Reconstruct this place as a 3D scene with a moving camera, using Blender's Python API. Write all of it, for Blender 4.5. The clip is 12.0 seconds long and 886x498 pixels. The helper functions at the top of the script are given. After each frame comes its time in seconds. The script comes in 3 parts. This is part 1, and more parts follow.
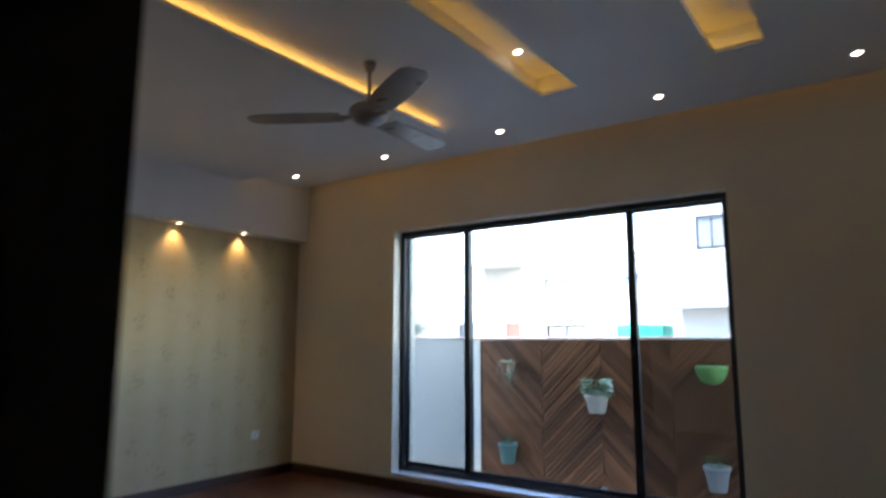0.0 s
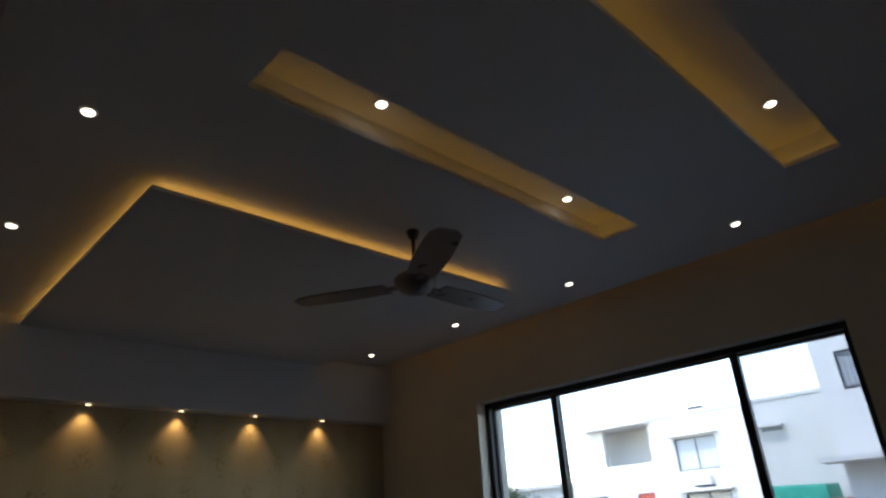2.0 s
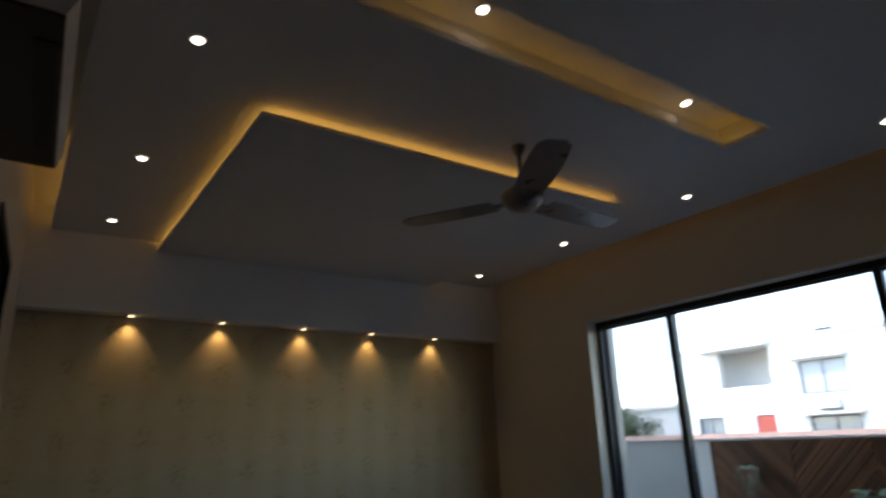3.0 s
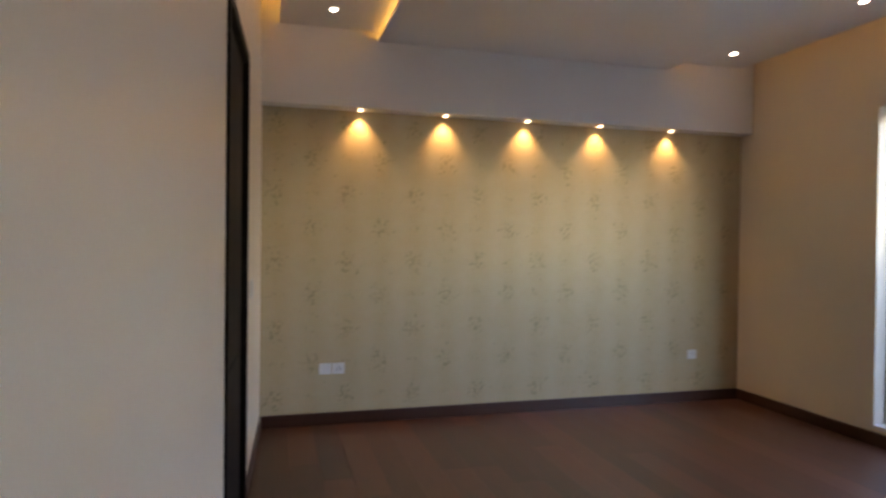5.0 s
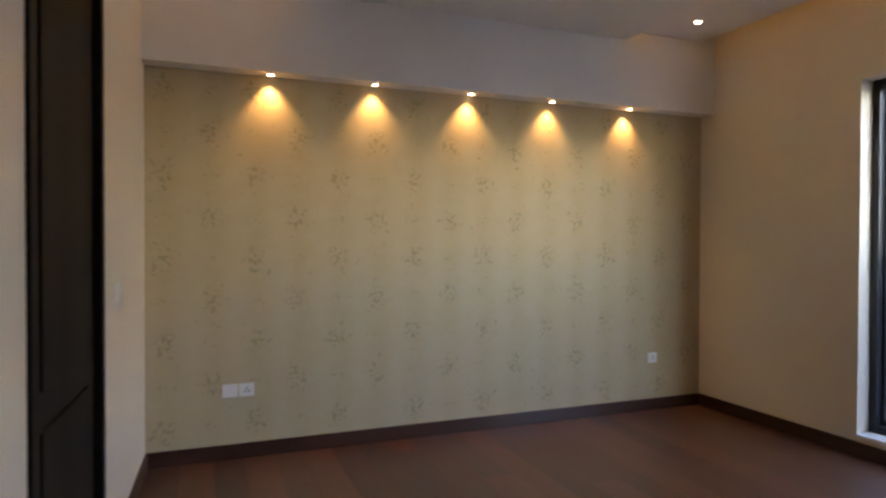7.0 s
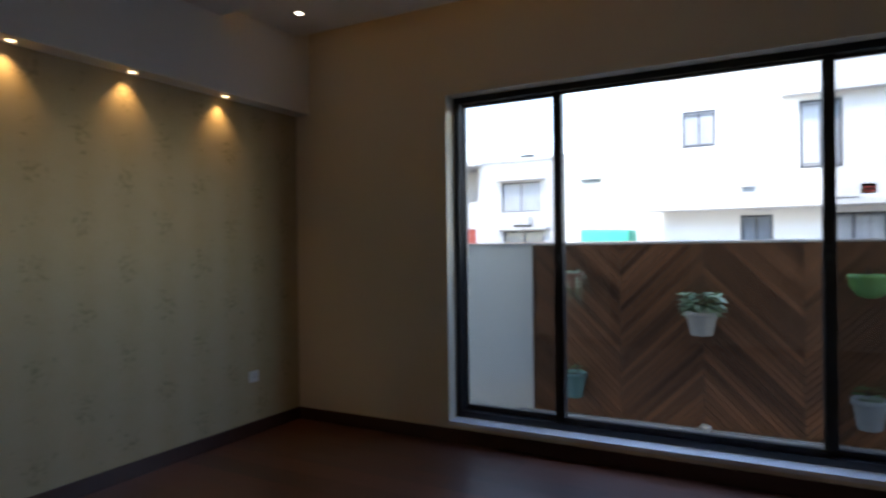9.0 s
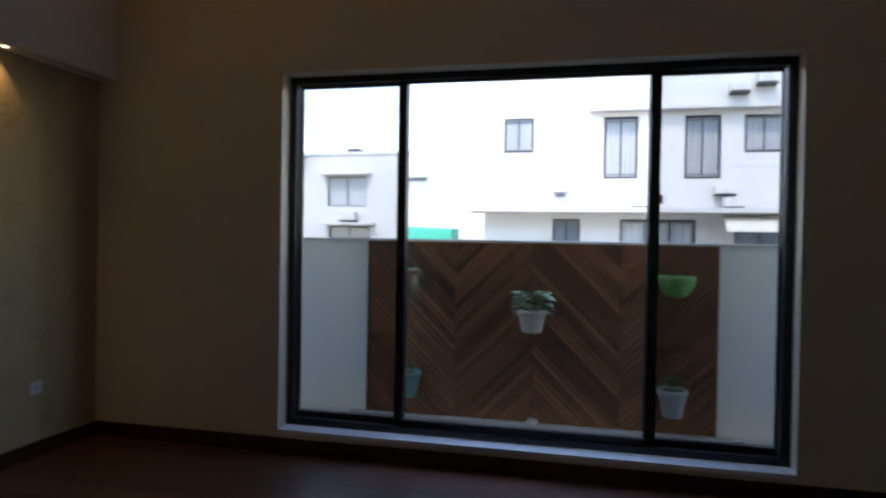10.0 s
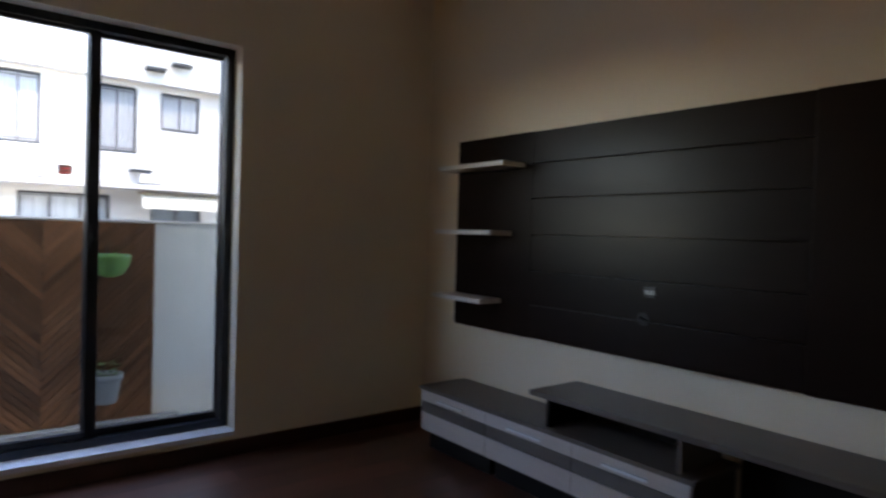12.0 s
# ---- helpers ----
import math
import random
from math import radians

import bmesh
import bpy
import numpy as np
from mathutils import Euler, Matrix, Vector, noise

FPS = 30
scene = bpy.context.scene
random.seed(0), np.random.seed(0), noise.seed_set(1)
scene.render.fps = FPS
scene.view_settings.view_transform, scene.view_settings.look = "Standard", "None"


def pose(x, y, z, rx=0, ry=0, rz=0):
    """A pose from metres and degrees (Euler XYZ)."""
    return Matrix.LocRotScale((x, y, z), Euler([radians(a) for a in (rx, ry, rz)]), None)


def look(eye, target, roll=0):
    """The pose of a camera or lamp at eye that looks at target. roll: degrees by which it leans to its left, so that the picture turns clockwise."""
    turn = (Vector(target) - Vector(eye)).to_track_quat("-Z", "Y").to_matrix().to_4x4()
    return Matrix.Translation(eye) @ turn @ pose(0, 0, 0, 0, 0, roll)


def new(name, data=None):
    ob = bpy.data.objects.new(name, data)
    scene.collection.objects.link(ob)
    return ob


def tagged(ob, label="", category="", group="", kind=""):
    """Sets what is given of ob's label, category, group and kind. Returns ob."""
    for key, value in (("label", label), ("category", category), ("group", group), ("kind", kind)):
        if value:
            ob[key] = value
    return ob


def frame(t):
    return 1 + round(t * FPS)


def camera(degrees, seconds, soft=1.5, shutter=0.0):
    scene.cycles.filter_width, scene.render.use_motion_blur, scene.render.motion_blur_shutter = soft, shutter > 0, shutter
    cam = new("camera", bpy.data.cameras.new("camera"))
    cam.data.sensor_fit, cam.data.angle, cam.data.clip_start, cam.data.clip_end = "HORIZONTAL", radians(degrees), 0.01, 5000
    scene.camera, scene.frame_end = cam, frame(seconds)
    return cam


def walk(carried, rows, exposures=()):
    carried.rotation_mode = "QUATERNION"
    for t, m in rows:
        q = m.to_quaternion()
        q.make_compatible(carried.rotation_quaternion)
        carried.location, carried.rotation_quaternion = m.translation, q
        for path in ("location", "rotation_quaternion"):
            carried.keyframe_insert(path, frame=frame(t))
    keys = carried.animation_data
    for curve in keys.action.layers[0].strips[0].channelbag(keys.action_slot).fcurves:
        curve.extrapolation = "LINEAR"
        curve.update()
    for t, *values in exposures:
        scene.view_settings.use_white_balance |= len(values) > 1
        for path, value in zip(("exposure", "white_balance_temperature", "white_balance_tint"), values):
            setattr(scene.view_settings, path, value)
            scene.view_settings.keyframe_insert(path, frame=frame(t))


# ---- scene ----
cam = camera(70.6, 12.0, 2.3, 0.5)
PATH = [
    (0, (5.554, -0.906, 1.44), (4.406, 0.706, 1.727), 0.0),
    (0.5, (5.571, -0.709, 1.461), (4.536, 0.935, 1.937), -1.8),
    (1, (5.632, -0.521, 1.492), (4.415, 0.925, 2.146), -2.2),
    (1.5, (5.633, -0.48, 1.49), (4.442, 0.879, 2.348), -2.8),
    (2, (5.59, -0.455, 1.51), (4.295, 0.838, 2.315), -3.8),
    (2.5, (5.541, -0.445, 1.508), (4.156, 0.814, 2.213), -2.6),
    (3, (5.523, -0.426, 1.494), (3.95, 0.655, 2.089), -1.9),
    (3.2, (5.498, -0.427, 1.49), (3.857, 0.578, 2.033), -2.1),
    (4.8, (5.215, -0.382, 1.486), (3.318, 0.251, 1.533), 0.3),
    (5, (5.128, -0.391, 1.497), (3.198, 0.135, 1.473), 0.7),
    (5.5, (5.042, -0.27, 1.559), (3.093, 0.174, 1.491), 1.0),
    (6, (4.834, -0.23, 1.523), (2.901, 0.279, 1.45), 2.1),
    (6.5, (4.581, -0.221, 1.515), (2.683, 0.406, 1.449), 0.7),
    (6.7, (4.489, -0.193, 1.49), (2.6, 0.464, 1.438), 0.2),
    (8.3, (3.8, -0.128, 1.426), (2.391, 1.291, 1.44), 0.6),
    (8.5, (3.713, -0.133, 1.442), (2.439, 1.409, 1.442), -0.5),
    (9, (3.636, -0.059, 1.436), (2.673, 1.694, 1.429), -0.7),
    (9.5, (3.516, 0.038, 1.436), (2.841, 1.921, 1.433), -0.8),
    (10, (3.432, 0.121, 1.431), (2.996, 2.073, 1.411), 1.0),
    (10.5, (3.333, 0.217, 1.421), (3.294, 2.216, 1.366), 0.7),
    (11, (3.289, 0.297, 1.415), (3.789, 2.231, 1.304), -0.0),
    (11.5, (3.322, 0.272, 1.415), (4.259, 2.038, 1.364), 2.0),
    (12, (3.235, 0.142, 1.426), (4.469, 1.716, 1.379), 1.8),
]
EXPOSURES = [(0.0, 4.5, 7000, 12), (0.5, 3.0, 7000, 12), (1.0, 2.8, 7000, 12), (2.5, 2.8, 7100, 13), (3.2, 3.2, 7300, 13), (4.8, 5.2, 8300, 23), (6.7, 5.25, 8400, 23),
             (8.3, 4.45, 7500, 17), (9.5, 3.1, 7600, 17), (10.5, 3.05, 7600, 18), (11.3, 2.9, 7700, 20), (12.0, 3.92, 8100, 20)]
LED = 0.24
WASH = 0.5
SPOT = 0.8
walk(cam, [(t, look(e, g, r)) for t, e, g, r in PATH], EXPOSURES)

# ---- world, sun ----
world = bpy.data.worlds.new("world")
scene.world = world
world.use_nodes = True
wn = world.node_tree.nodes
sky = wn.new("ShaderNodeTexSky")
sky.sky_type = "NISHITA"
sky.sun_disc = False
sky.sun_elevation = radians(52)
sky.sun_rotation = radians(191.5)
sky.dust_density = 0.05
sky.air_density = 1.0
sky.ozone_density = 2.0
sky.altitude = 600
wn["Background"].inputs["Strength"].default_value = 0.15
world.node_tree.links.new(sky.outputs["Color"], wn["Background"].inputs["Color"])
sun = new("sun", bpy.data.lights.new("sun", "SUN"))
sun.data.energy = 0.5
sun.data.angle = radians(3)
sun.data.color = (1.0, 0.95, 0.87)
sun.matrix_world = look((0, 0, 20), (0.2 * math.cos(radians(52)) * 10, 0.98 * math.cos(radians(52)) * 10, 20 - math.sin(radians(52)) * 10))

# ---- materials ----


def material(name, color, rough=0.6, metal=0.0, vary=0.12, scale=3.0, fine=60.0, bump=0.05, per_object=0.0, stretch=(1, 1, 1), spec=0.5, color2=None):
    """A surface with broad and fine variation of colour and relief at metre scale."""
    m = bpy.data.materials.new(name)
    m.use_nodes = True
    n, l = m.node_tree.nodes, m.node_tree.links
    b = n["Principled BSDF"]
    b.inputs["Metallic"].default_value = metal
    b.inputs["Specular IOR Level"].default_value = spec
    co = n.new("ShaderNodeTexCoord")
    mp = n.new("ShaderNodeMapping")
    mp.inputs["Scale"].default_value = stretch
    l.new(co.outputs["Object"], mp.inputs["Vector"])
    big, small = n.new("ShaderNodeTexNoise"), n.new("ShaderNodeTexNoise")
    for t, s, d in ((big, scale, 4), (small, fine, 3)):
        t.inputs["Scale"].default_value = s
        t.inputs["Detail"].default_value = d
        l.new(mp.outputs["Vector"], t.inputs["Vector"])
    add = n.new("ShaderNodeMath")
    add.operation = "MULTIPLY_ADD"
    l.new(small.outputs["Fac"], add.inputs[0])
    add.inputs[1].default_value = 0.4
    l.new(big.outputs["Fac"], add.inputs[2])
    last = add
    if per_object:
        info = n.new("ShaderNodeObjectInfo")
        ad2 = n.new("ShaderNodeMath")
        ad2.operation = "MULTIPLY_ADD"
        l.new(info.outputs["Random"], ad2.inputs[0])
        ad2.inputs[1].default_value = per_object
        l.new(add.outputs[0], ad2.inputs[2])
        last = ad2
    ramp = n.new("ShaderNodeMapRange")
    ramp.inputs["From Min"].default_value = 0.35
    ramp.inputs["From Max"].default_value = 1.05 + per_object
    l.new(last.outputs[0], ramp.inputs["Value"])
    mix = n.new("ShaderNodeMix")
    mix.data_type = "RGBA"
    c = Vector(color)
    lo = c * (1 - vary)
    hi = Vector(color2) if color2 else c * (1 + vary)
    mix.inputs[6].default_value = (*lo, 1)
    mix.inputs[7].default_value = (*[min(v, 0.95) for v in hi], 1)
    l.new(ramp.outputs["Result"], mix.inputs[0])
    l.new(mix.outputs[2], b.inputs["Base Color"])
    rr = n.new("ShaderNodeMapRange")
    rr.inputs["To Min"].default_value = max(rough - 0.08, 0.02)
    rr.inputs["To Max"].default_value = min(rough + 0.08, 1.0)
    l.new(big.outputs["Fac"], rr.inputs["Value"])
    l.new(rr.outputs["Result"], b.inputs["Roughness"])
    if bump:
        bp = n.new("ShaderNodeBump")
        bp.inputs["Strength"].default_value = bump
        bp.inputs["Distance"].default_value = 0.01
        l.new(small.outputs["Fac"], bp.inputs["Height"])
        l.new(bp.outputs["Normal"], b.inputs["Normal"])
    return m


def glowing(name, color, strength):
    m = bpy.data.materials.new(name)
    m.use_nodes = True
    n, l = m.node_tree.nodes, m.node_tree.links
    n.remove(n["Principled BSDF"])
    e = n.new("ShaderNodeEmission")
    e.inputs["Color"].default_value = (*color, 1)
    e.inputs["Strength"].default_value = strength
    l.new(e.outputs[0], n["Material Output"].inputs["Surface"])
    return m


def wallpaper_material():
    """Cream wallpaper with soft vertical stripes and staggered sprigs of small grey-olive flowers."""
    m = bpy.data.materials.new("wallpaper")
    m.use_nodes = True
    n, l = m.node_tree.nodes, m.node_tree.links
    b = n["Principled BSDF"]
    b.inputs["Roughness"].default_value = 0.8
    b.inputs["Specular IOR Level"].default_value = 0.2
    co, sep = n.new("ShaderNodeTexCoord"), n.new("ShaderNodeSeparateXYZ")
    l.new(co.outputs["Object"], sep.inputs[0])

    def math(op, a, v=None, c=None):
        k = n.new("ShaderNodeMath")
        k.operation = op
        for i, s in enumerate((a, v, c)):
            if s is None:
                continue
            if isinstance(s, (int, float)):
                k.inputs[i].default_value = s
            else:
                l.new(s, k.inputs[i])
        return k.outputs[0]

    def noise_at(scale, detail=2.0):
        t = n.new("ShaderNodeTexNoise")
        t.inputs["Scale"].default_value = scale
        t.inputs["Detail"].default_value = detail
        l.new(co.outputs["Object"], t.inputs["Vector"])
        return t.outputs["Fac"]

    def lattice(y0, z0, ry, rz):
        u = math("WRAP", math("SUBTRACT", sep.outputs["Y"], y0), 0.28, -0.28)
        v = math("WRAP", math("SUBTRACT", sep.outputs["Z"], z0), 0.275, -0.275)
        d = math("MULTIPLY", wob, math("SQRT", math("ADD", math("POWER", math("DIVIDE", u, ry), 2.0), math("POWER", math("DIVIDE", v, rz), 2.0))))
        return math("SMOOTH_MIN", math("MAXIMUM", math("SUBTRACT", 1.0, d), 0.0), 0.5, 0.1)

    def blossom(y0, z0, size):
        """A five-rayed open flower at each knot of the lattice."""
        u = math("WRAP", math("SUBTRACT", sep.outputs["Y"], y0), 0.28, -0.28)
        v = math("WRAP", math("SUBTRACT", sep.outputs["Z"], z0), 0.275, -0.275)
        d = math("DIVIDE", math("SQRT", math("ADD", math("POWER", math("ABSOLUTE", u), 2.0), math("POWER", math("ABSOLUTE", v), 2.0))), size)
        turn = math("MULTIPLY_ADD", math("ARCTAN2", v, u), 2.5, math("MULTIPLY", noise_at(11, 2), 3.0))
        ray = math("MAXIMUM", math("MULTIPLY_ADD", math("ABSOLUTE", math("SINE", turn)), -2.2, 1.0), 0.0)
        return math("MULTIPLY", ray, math("MAXIMUM", math("SUBTRACT", 1.0, d), 0.0))

    wob = math("MULTIPLY_ADD", noise_at(15, 1), 3.2, -0.45)
    sprig = math("ADD", lattice(0.47, 1.05, 0.085, 0.115), lattice(0.19, 0.775, 0.085, 0.115))
    bud = math("ADD", lattice(0.47, 0.78, 0.065, 0.035), lattice(0.19, 0.505, 0.065, 0.035))
    star = math("ADD", blossom(0.47, 1.06, 0.10), blossom(0.19, 0.785, 0.10))
    fill = math("ADD", math("MULTIPLY", sprig, 1.0), math("MULTIPLY", bud, 0.6))
    blots = n.new("ShaderNodeMapRange")
    blots.inputs["From Min"].default_value = 0.5
    blots.inputs["From Max"].default_value = 0.62
    l.new(noise_at(34, 3), blots.inputs["Value"])
    ink = math("MINIMUM", math("ADD", math("MULTIPLY", star, math("MULTIPLY_ADD", blots.outputs["Result"], 0.7, 0.25)), math("MULTIPLY", math("MULTIPLY", fill, blots.outputs["Result"]), 1.0)), 0.48)
    stripe = math("MULTIPLY_ADD", math("SINE", math("MULTIPLY", sep.outputs["Y"], 22.44)), 0.5, 0.5)
    ground = n.new("ShaderNodeMix")
    ground.data_type = "RGBA"
    ground.inputs[6].default_value = (0.50, 0.385, 0.22, 1)
    ground.inputs[7].default_value = (0.555, 0.455, 0.29, 1)
    l.new(math("MULTIPLY_ADD", noise_at(9, 4), 0.8, math("MULTIPLY", stripe, 0.35)), ground.inputs[0])
    out = n.new("ShaderNodeMix")
    out.data_type = "RGBA"
    out.inputs[7].default_value = (0.22, 0.20, 0.11, 1)
    l.new(ground.outputs[2], out.inputs[6])
    l.new(ink, out.inputs[0])
    l.new(out.outputs[2], b.inputs["Base Color"])
    bp = n.new("ShaderNodeBump")
    bp.inputs["Strength"].default_value = 0.08
    bp.inputs["Distance"].default_value = 0.004
    l.new(noise_at(160, 2), bp.inputs["Height"])
    l.new(bp.outputs["Normal"], b.inputs["Normal"])
    return m


def glass_material(name, tint, rough=0.0):
    """Thin window glass: clear straight through, with a mirror's share at its surface."""
    m = bpy.data.materials.new(name)
    m.use_nodes = True
    n, l = m.node_tree.nodes, m.node_tree.links
    n.remove(n["Principled BSDF"])
    t, g, x = n.new("ShaderNodeBsdfTransparent"), n.new("ShaderNodeBsdfGlossy"), n.new("ShaderNodeMixShader")
    t.inputs["Color"].default_value = (*tint, 1)
    g.inputs["Roughness"].default_value = rough
    x.inputs[0].default_value = 0.02
    l.new(t.outputs[0], x.inputs[1])
    l.new(g.outputs[0], x.inputs[2])
    l.new(x.outputs[0], n["Material Output"].inputs["Surface"])
    return m


CREAM = material("cream_wall_paint", (0.76, 0.665, 0.53), 0.36, vary=0.05, scale=1.3, fine=140, bump=0.03)
WHITE = material("white_ceiling_paint", (0.76, 0.74, 0.71), 0.6, vary=0.04, scale=1.5, fine=120, bump=0.02)
PAPER = wallpaper_material()
WENGE = material("wenge_wood", (0.008, 0.0055, 0.0045), 0.68, spec=0.2, vary=0.4, scale=4, fine=50, bump=0.06, stretch=(1, 1, 0.12))
PANELWOOD = material("dark_panel_laminate", (0.0120, 0.0056, 0.0042), 0.31, spec=0.12, vary=0.3, scale=5, fine=60, bump=0.03, per_object=0.15, stretch=(1, 0.12, 1))
SKIRT = material("skirting_wood", (0.055, 0.022, 0.014), 0.35, vary=0.25, scale=5, fine=70, bump=0.03, stretch=(0.2, 0.2, 1))
FLOORWOOD = material("floor_laminate", (0.048, 0.018, 0.011), 0.33, spec=0.9, vary=0.45, scale=6, fine=45, bump=0.008, per_object=0.55, stretch=(0.12, 1, 1), color2=(0.170, 0.060, 0.034))
ALU = material("dark_aluminium", (0.016, 0.018, 0.022), 0.35, metal=0.2, vary=0.2, scale=8, fine=90, bump=0.0)
MARBLE = material("white_marble", (0.80, 0.80, 0.82), 0.2, vary=0.10, scale=4, fine=22, bump=0.0)
GLASS = glass_material("window_glass", (0.95, 0.97, 0.97))
SCREENGLASS = glass_material("screened_window_glass", (0.68, 0.70, 0.71))
GASKET = material("rubber_gasket", (0.02, 0.02, 0.02), 0.7, vary=0.1)
CHROME = material("brushed_chrome", (0.78, 0.78, 0.79), 0.32, metal=1.0, vary=0.08, scale=20, fine=120, bump=0.0)
FANMETAL = material("bronze_fan_metal", (0.27, 0.24, 0.23), 0.3, metal=0.4, vary=0.15, scale=10, fine=60, bump=0.0)
PLASTIC = material("white_plastic", (0.74, 0.74, 0.73), 0.32, vary=0.04, scale=10, fine=80, bump=0.0)
DARKPLASTIC = material("black_plastic", (0.010, 0.010, 0.011), 0.4, vary=0.2, scale=10, fine=80, bump=0.0)
GREYPLASTIC = material("charcoal_plastic", (0.035, 0.032, 0.032), 0.35, vary=0.12, scale=10, fine=80, bump=0.0)
CONSOLETOP = material("grey_brown_laminate", (0.115, 0.092, 0.080), 0.4, vary=0.22, scale=5, fine=60, bump=0.02, stretch=(1, 0.1, 1))
CONSOLEFRONT = material("pale_oak_laminate", (0.56, 0.49, 0.455), 0.4, vary=0.12, scale=5, fine=60, bump=0.02, stretch=(1, 0.1, 1))
SHELFWOOD = material("pale_shelf_laminate", (0.55, 0.48, 0.43), 0.35, vary=0.1, scale=5, fine=60, bump=0.01, stretch=(1, 0.1, 1))
RENDER = material("grey_white_render", (0.72, 0.72, 0.695), 0.8, vary=0.08, scale=1.2, fine=30, bump=0.12)
FACADE = material("white_facade_paint", (0.62, 0.595, 0.555), 0.8, vary=0.05, scale=0.5, fine=12, bump=0.05)
FACADE2 = material("pale_grey_facade", (0.54, 0.52, 0.49), 0.8, vary=0.06, scale=0.5, fine=12, bump=0.05)
DECK = [material("stained_deck_wood", (0.070, 0.030, 0.016), 0.5, spec=0.3, vary=0.5, scale=13, fine=40, bump=0.12, per_object=0.8, color2=(0.27, 0.115, 0.055)) for _ in range(2)]
for m, turn in zip(DECK, (-45, 45)):
    # the grain runs along the slanting boards
    mp = m.node_tree.nodes["Mapping"]
    mp.vector_type = "TEXTURE"
    mp.inputs["Rotation"].default_value = (0, radians(turn), 0)
    mp.inputs["Scale"].default_value = (9, 1, 1)
DECKWOOD = DECK[0]
EARTH = material("dusty_ground", (0.30, 0.27, 0.23), 0.9, vary=0.2, scale=0.8, fine=20, bump=0.3)
PAVING = material("pale_concrete_paving", (0.42, 0.41, 0.39), 0.8, vary=0.15, scale=2, fine=30, bump=0.15)
DARKGLASS = material("dusty_blue_window_glass", (0.17, 0.20, 0.23), 0.12, vary=0.25, scale=0.7, fine=8, bump=0.0)
CURTAIN = material("pale_curtain", (0.46, 0.47, 0.475), 0.7, vary=0.12, scale=2, fine=14, bump=0.1, stretch=(4, 1, 0.3))
GRILLE = material("dark_grille_iron", (0.030, 0.031, 0.035), 0.5, vary=0.15)
FRAMEGREY = material("grey_window_metal", (0.16, 0.165, 0.17), 0.5, vary=0.15)
TEALCLOTH = material("teal_tarpaulin", (0.02, 0.36, 0.25), 0.55, vary=0.2, scale=3, fine=20, bump=0.2)
REDPAINT = material("red_door_paint", (0.42, 0.06, 0.035), 0.5, vary=0.15)
BRICKPINK = material("pinkish_brick", (0.42, 0.25, 0.19), 0.85, vary=0.2, scale=3, fine=20, bump=0.2)
CANVAS = material("cream_canvas", (0.62, 0.58, 0.48), 0.8, vary=0.08, scale=4, fine=40, bump=0.1)
LEAF = material("plant_leaf", (0.055, 0.13, 0.035), 0.45, vary=0.35, scale=9, fine=40, bump=0.0, color2=(0.12, 0.24, 0.08))
PALELEAF = material("pale_variegated_leaf", (0.10, 0.24, 0.11), 0.45, vary=0.4, scale=14, fine=50, bump=0.0, color2=(0.55, 0.64, 0.44))
TREELEAF = material("tree_leaf", (0.045, 0.085, 0.022), 0.5, vary=0.4, scale=2, fine=20, bump=0.0, color2=(0.13, 0.17, 0.05))
BARK = material("bark", (0.12, 0.09, 0.065), 0.9, vary=0.3, scale=5, fine=30, bump=0.4)
WHITEPOT = material("cream_pot", (0.37, 0.33, 0.285), 0.5, vary=0.1, scale=8, fine=40, bump=0.05)
GREYPOT = material("grey_white_pot", (0.29, 0.30, 0.295), 0.5, vary=0.1, scale=8, fine=40, bump=0.05)
GREENPOT = material("green_pot", (0.13, 0.30, 0.075), 0.4, vary=0.12, scale=8, fine=40, bump=0.0)
TEALPOT = material("teal_green_pot", (0.08, 0.17, 0.15), 0.45, vary=0.12, scale=8, fine=40, bump=0.0)
TERRACOTTA = material("tan_pot", (0.22, 0.10, 0.06), 0.6, vary=0.15, scale=8, fine=40, bump=0.05)
SOIL = material("soil", (0.05, 0.035, 0.025), 0.95, vary=0.3, scale=20, fine=80, bump=0.4)
WARMLED = glowing("warm_led_strip", (1.0, 0.56, 0.13), LED)
SLOTLED = glowing("slot_led_strip", (1.0, 0.57, 0.10), LED * 0.72)
DIMLED = glowing("dim_led_strip", (1.0, 0.56, 0.13), LED * 0.17)
SPOTLED = glowing("downlight_led", (1.0, 0.93, 0.82), SPOT)
WARMSPOT = glowing("warm_spot_led", (1.0, 0.80, 0.50), SPOT * 0.5)

# ---- building helpers ----


def rbox(bm, a, b, bevel=0.0):
    """A box between two corners, with its edges eased."""
    made = bmesh.ops.create_cube(bm, size=1)["verts"]
    lo = [min(a[i], b[i]) for i in range(3)]
    hi = [max(a[i], b[i]) for i in range(3)]
    for v in made:
        v.co = Vector([(lo[i] + hi[i]) / 2 + v.co[i] * (hi[i] - lo[i]) for i in range(3)])
    if bevel:
        edges = {e for v in made for e in v.link_edges}
        bmesh.ops.bevel(bm, geom=list(edges), offset=bevel, segments=2, affect="EDGES", profile=0.7)
    return bm


def boxes(*items):
    bm = bmesh.new()
    for it in items:
        rbox(bm, *it)
    return bm


def tube(bm, p, q, r1, r2=None, seg=16, caps=True):
    """A round bar from p to q."""
    p, q = Vector(p), Vector(q)
    made = bmesh.ops.create_cone(bm, cap_ends=caps, segments=seg, radius1=r1, radius2=r1 if r2 is None else r2, depth=(q - p).length)["verts"]
    m = Matrix.Translation((p + q) / 2) @ (q - p).to_track_quat("Z", "Y").to_matrix().to_4x4()
    bmesh.ops.transform(bm, matrix=m, verts=made)
    return made


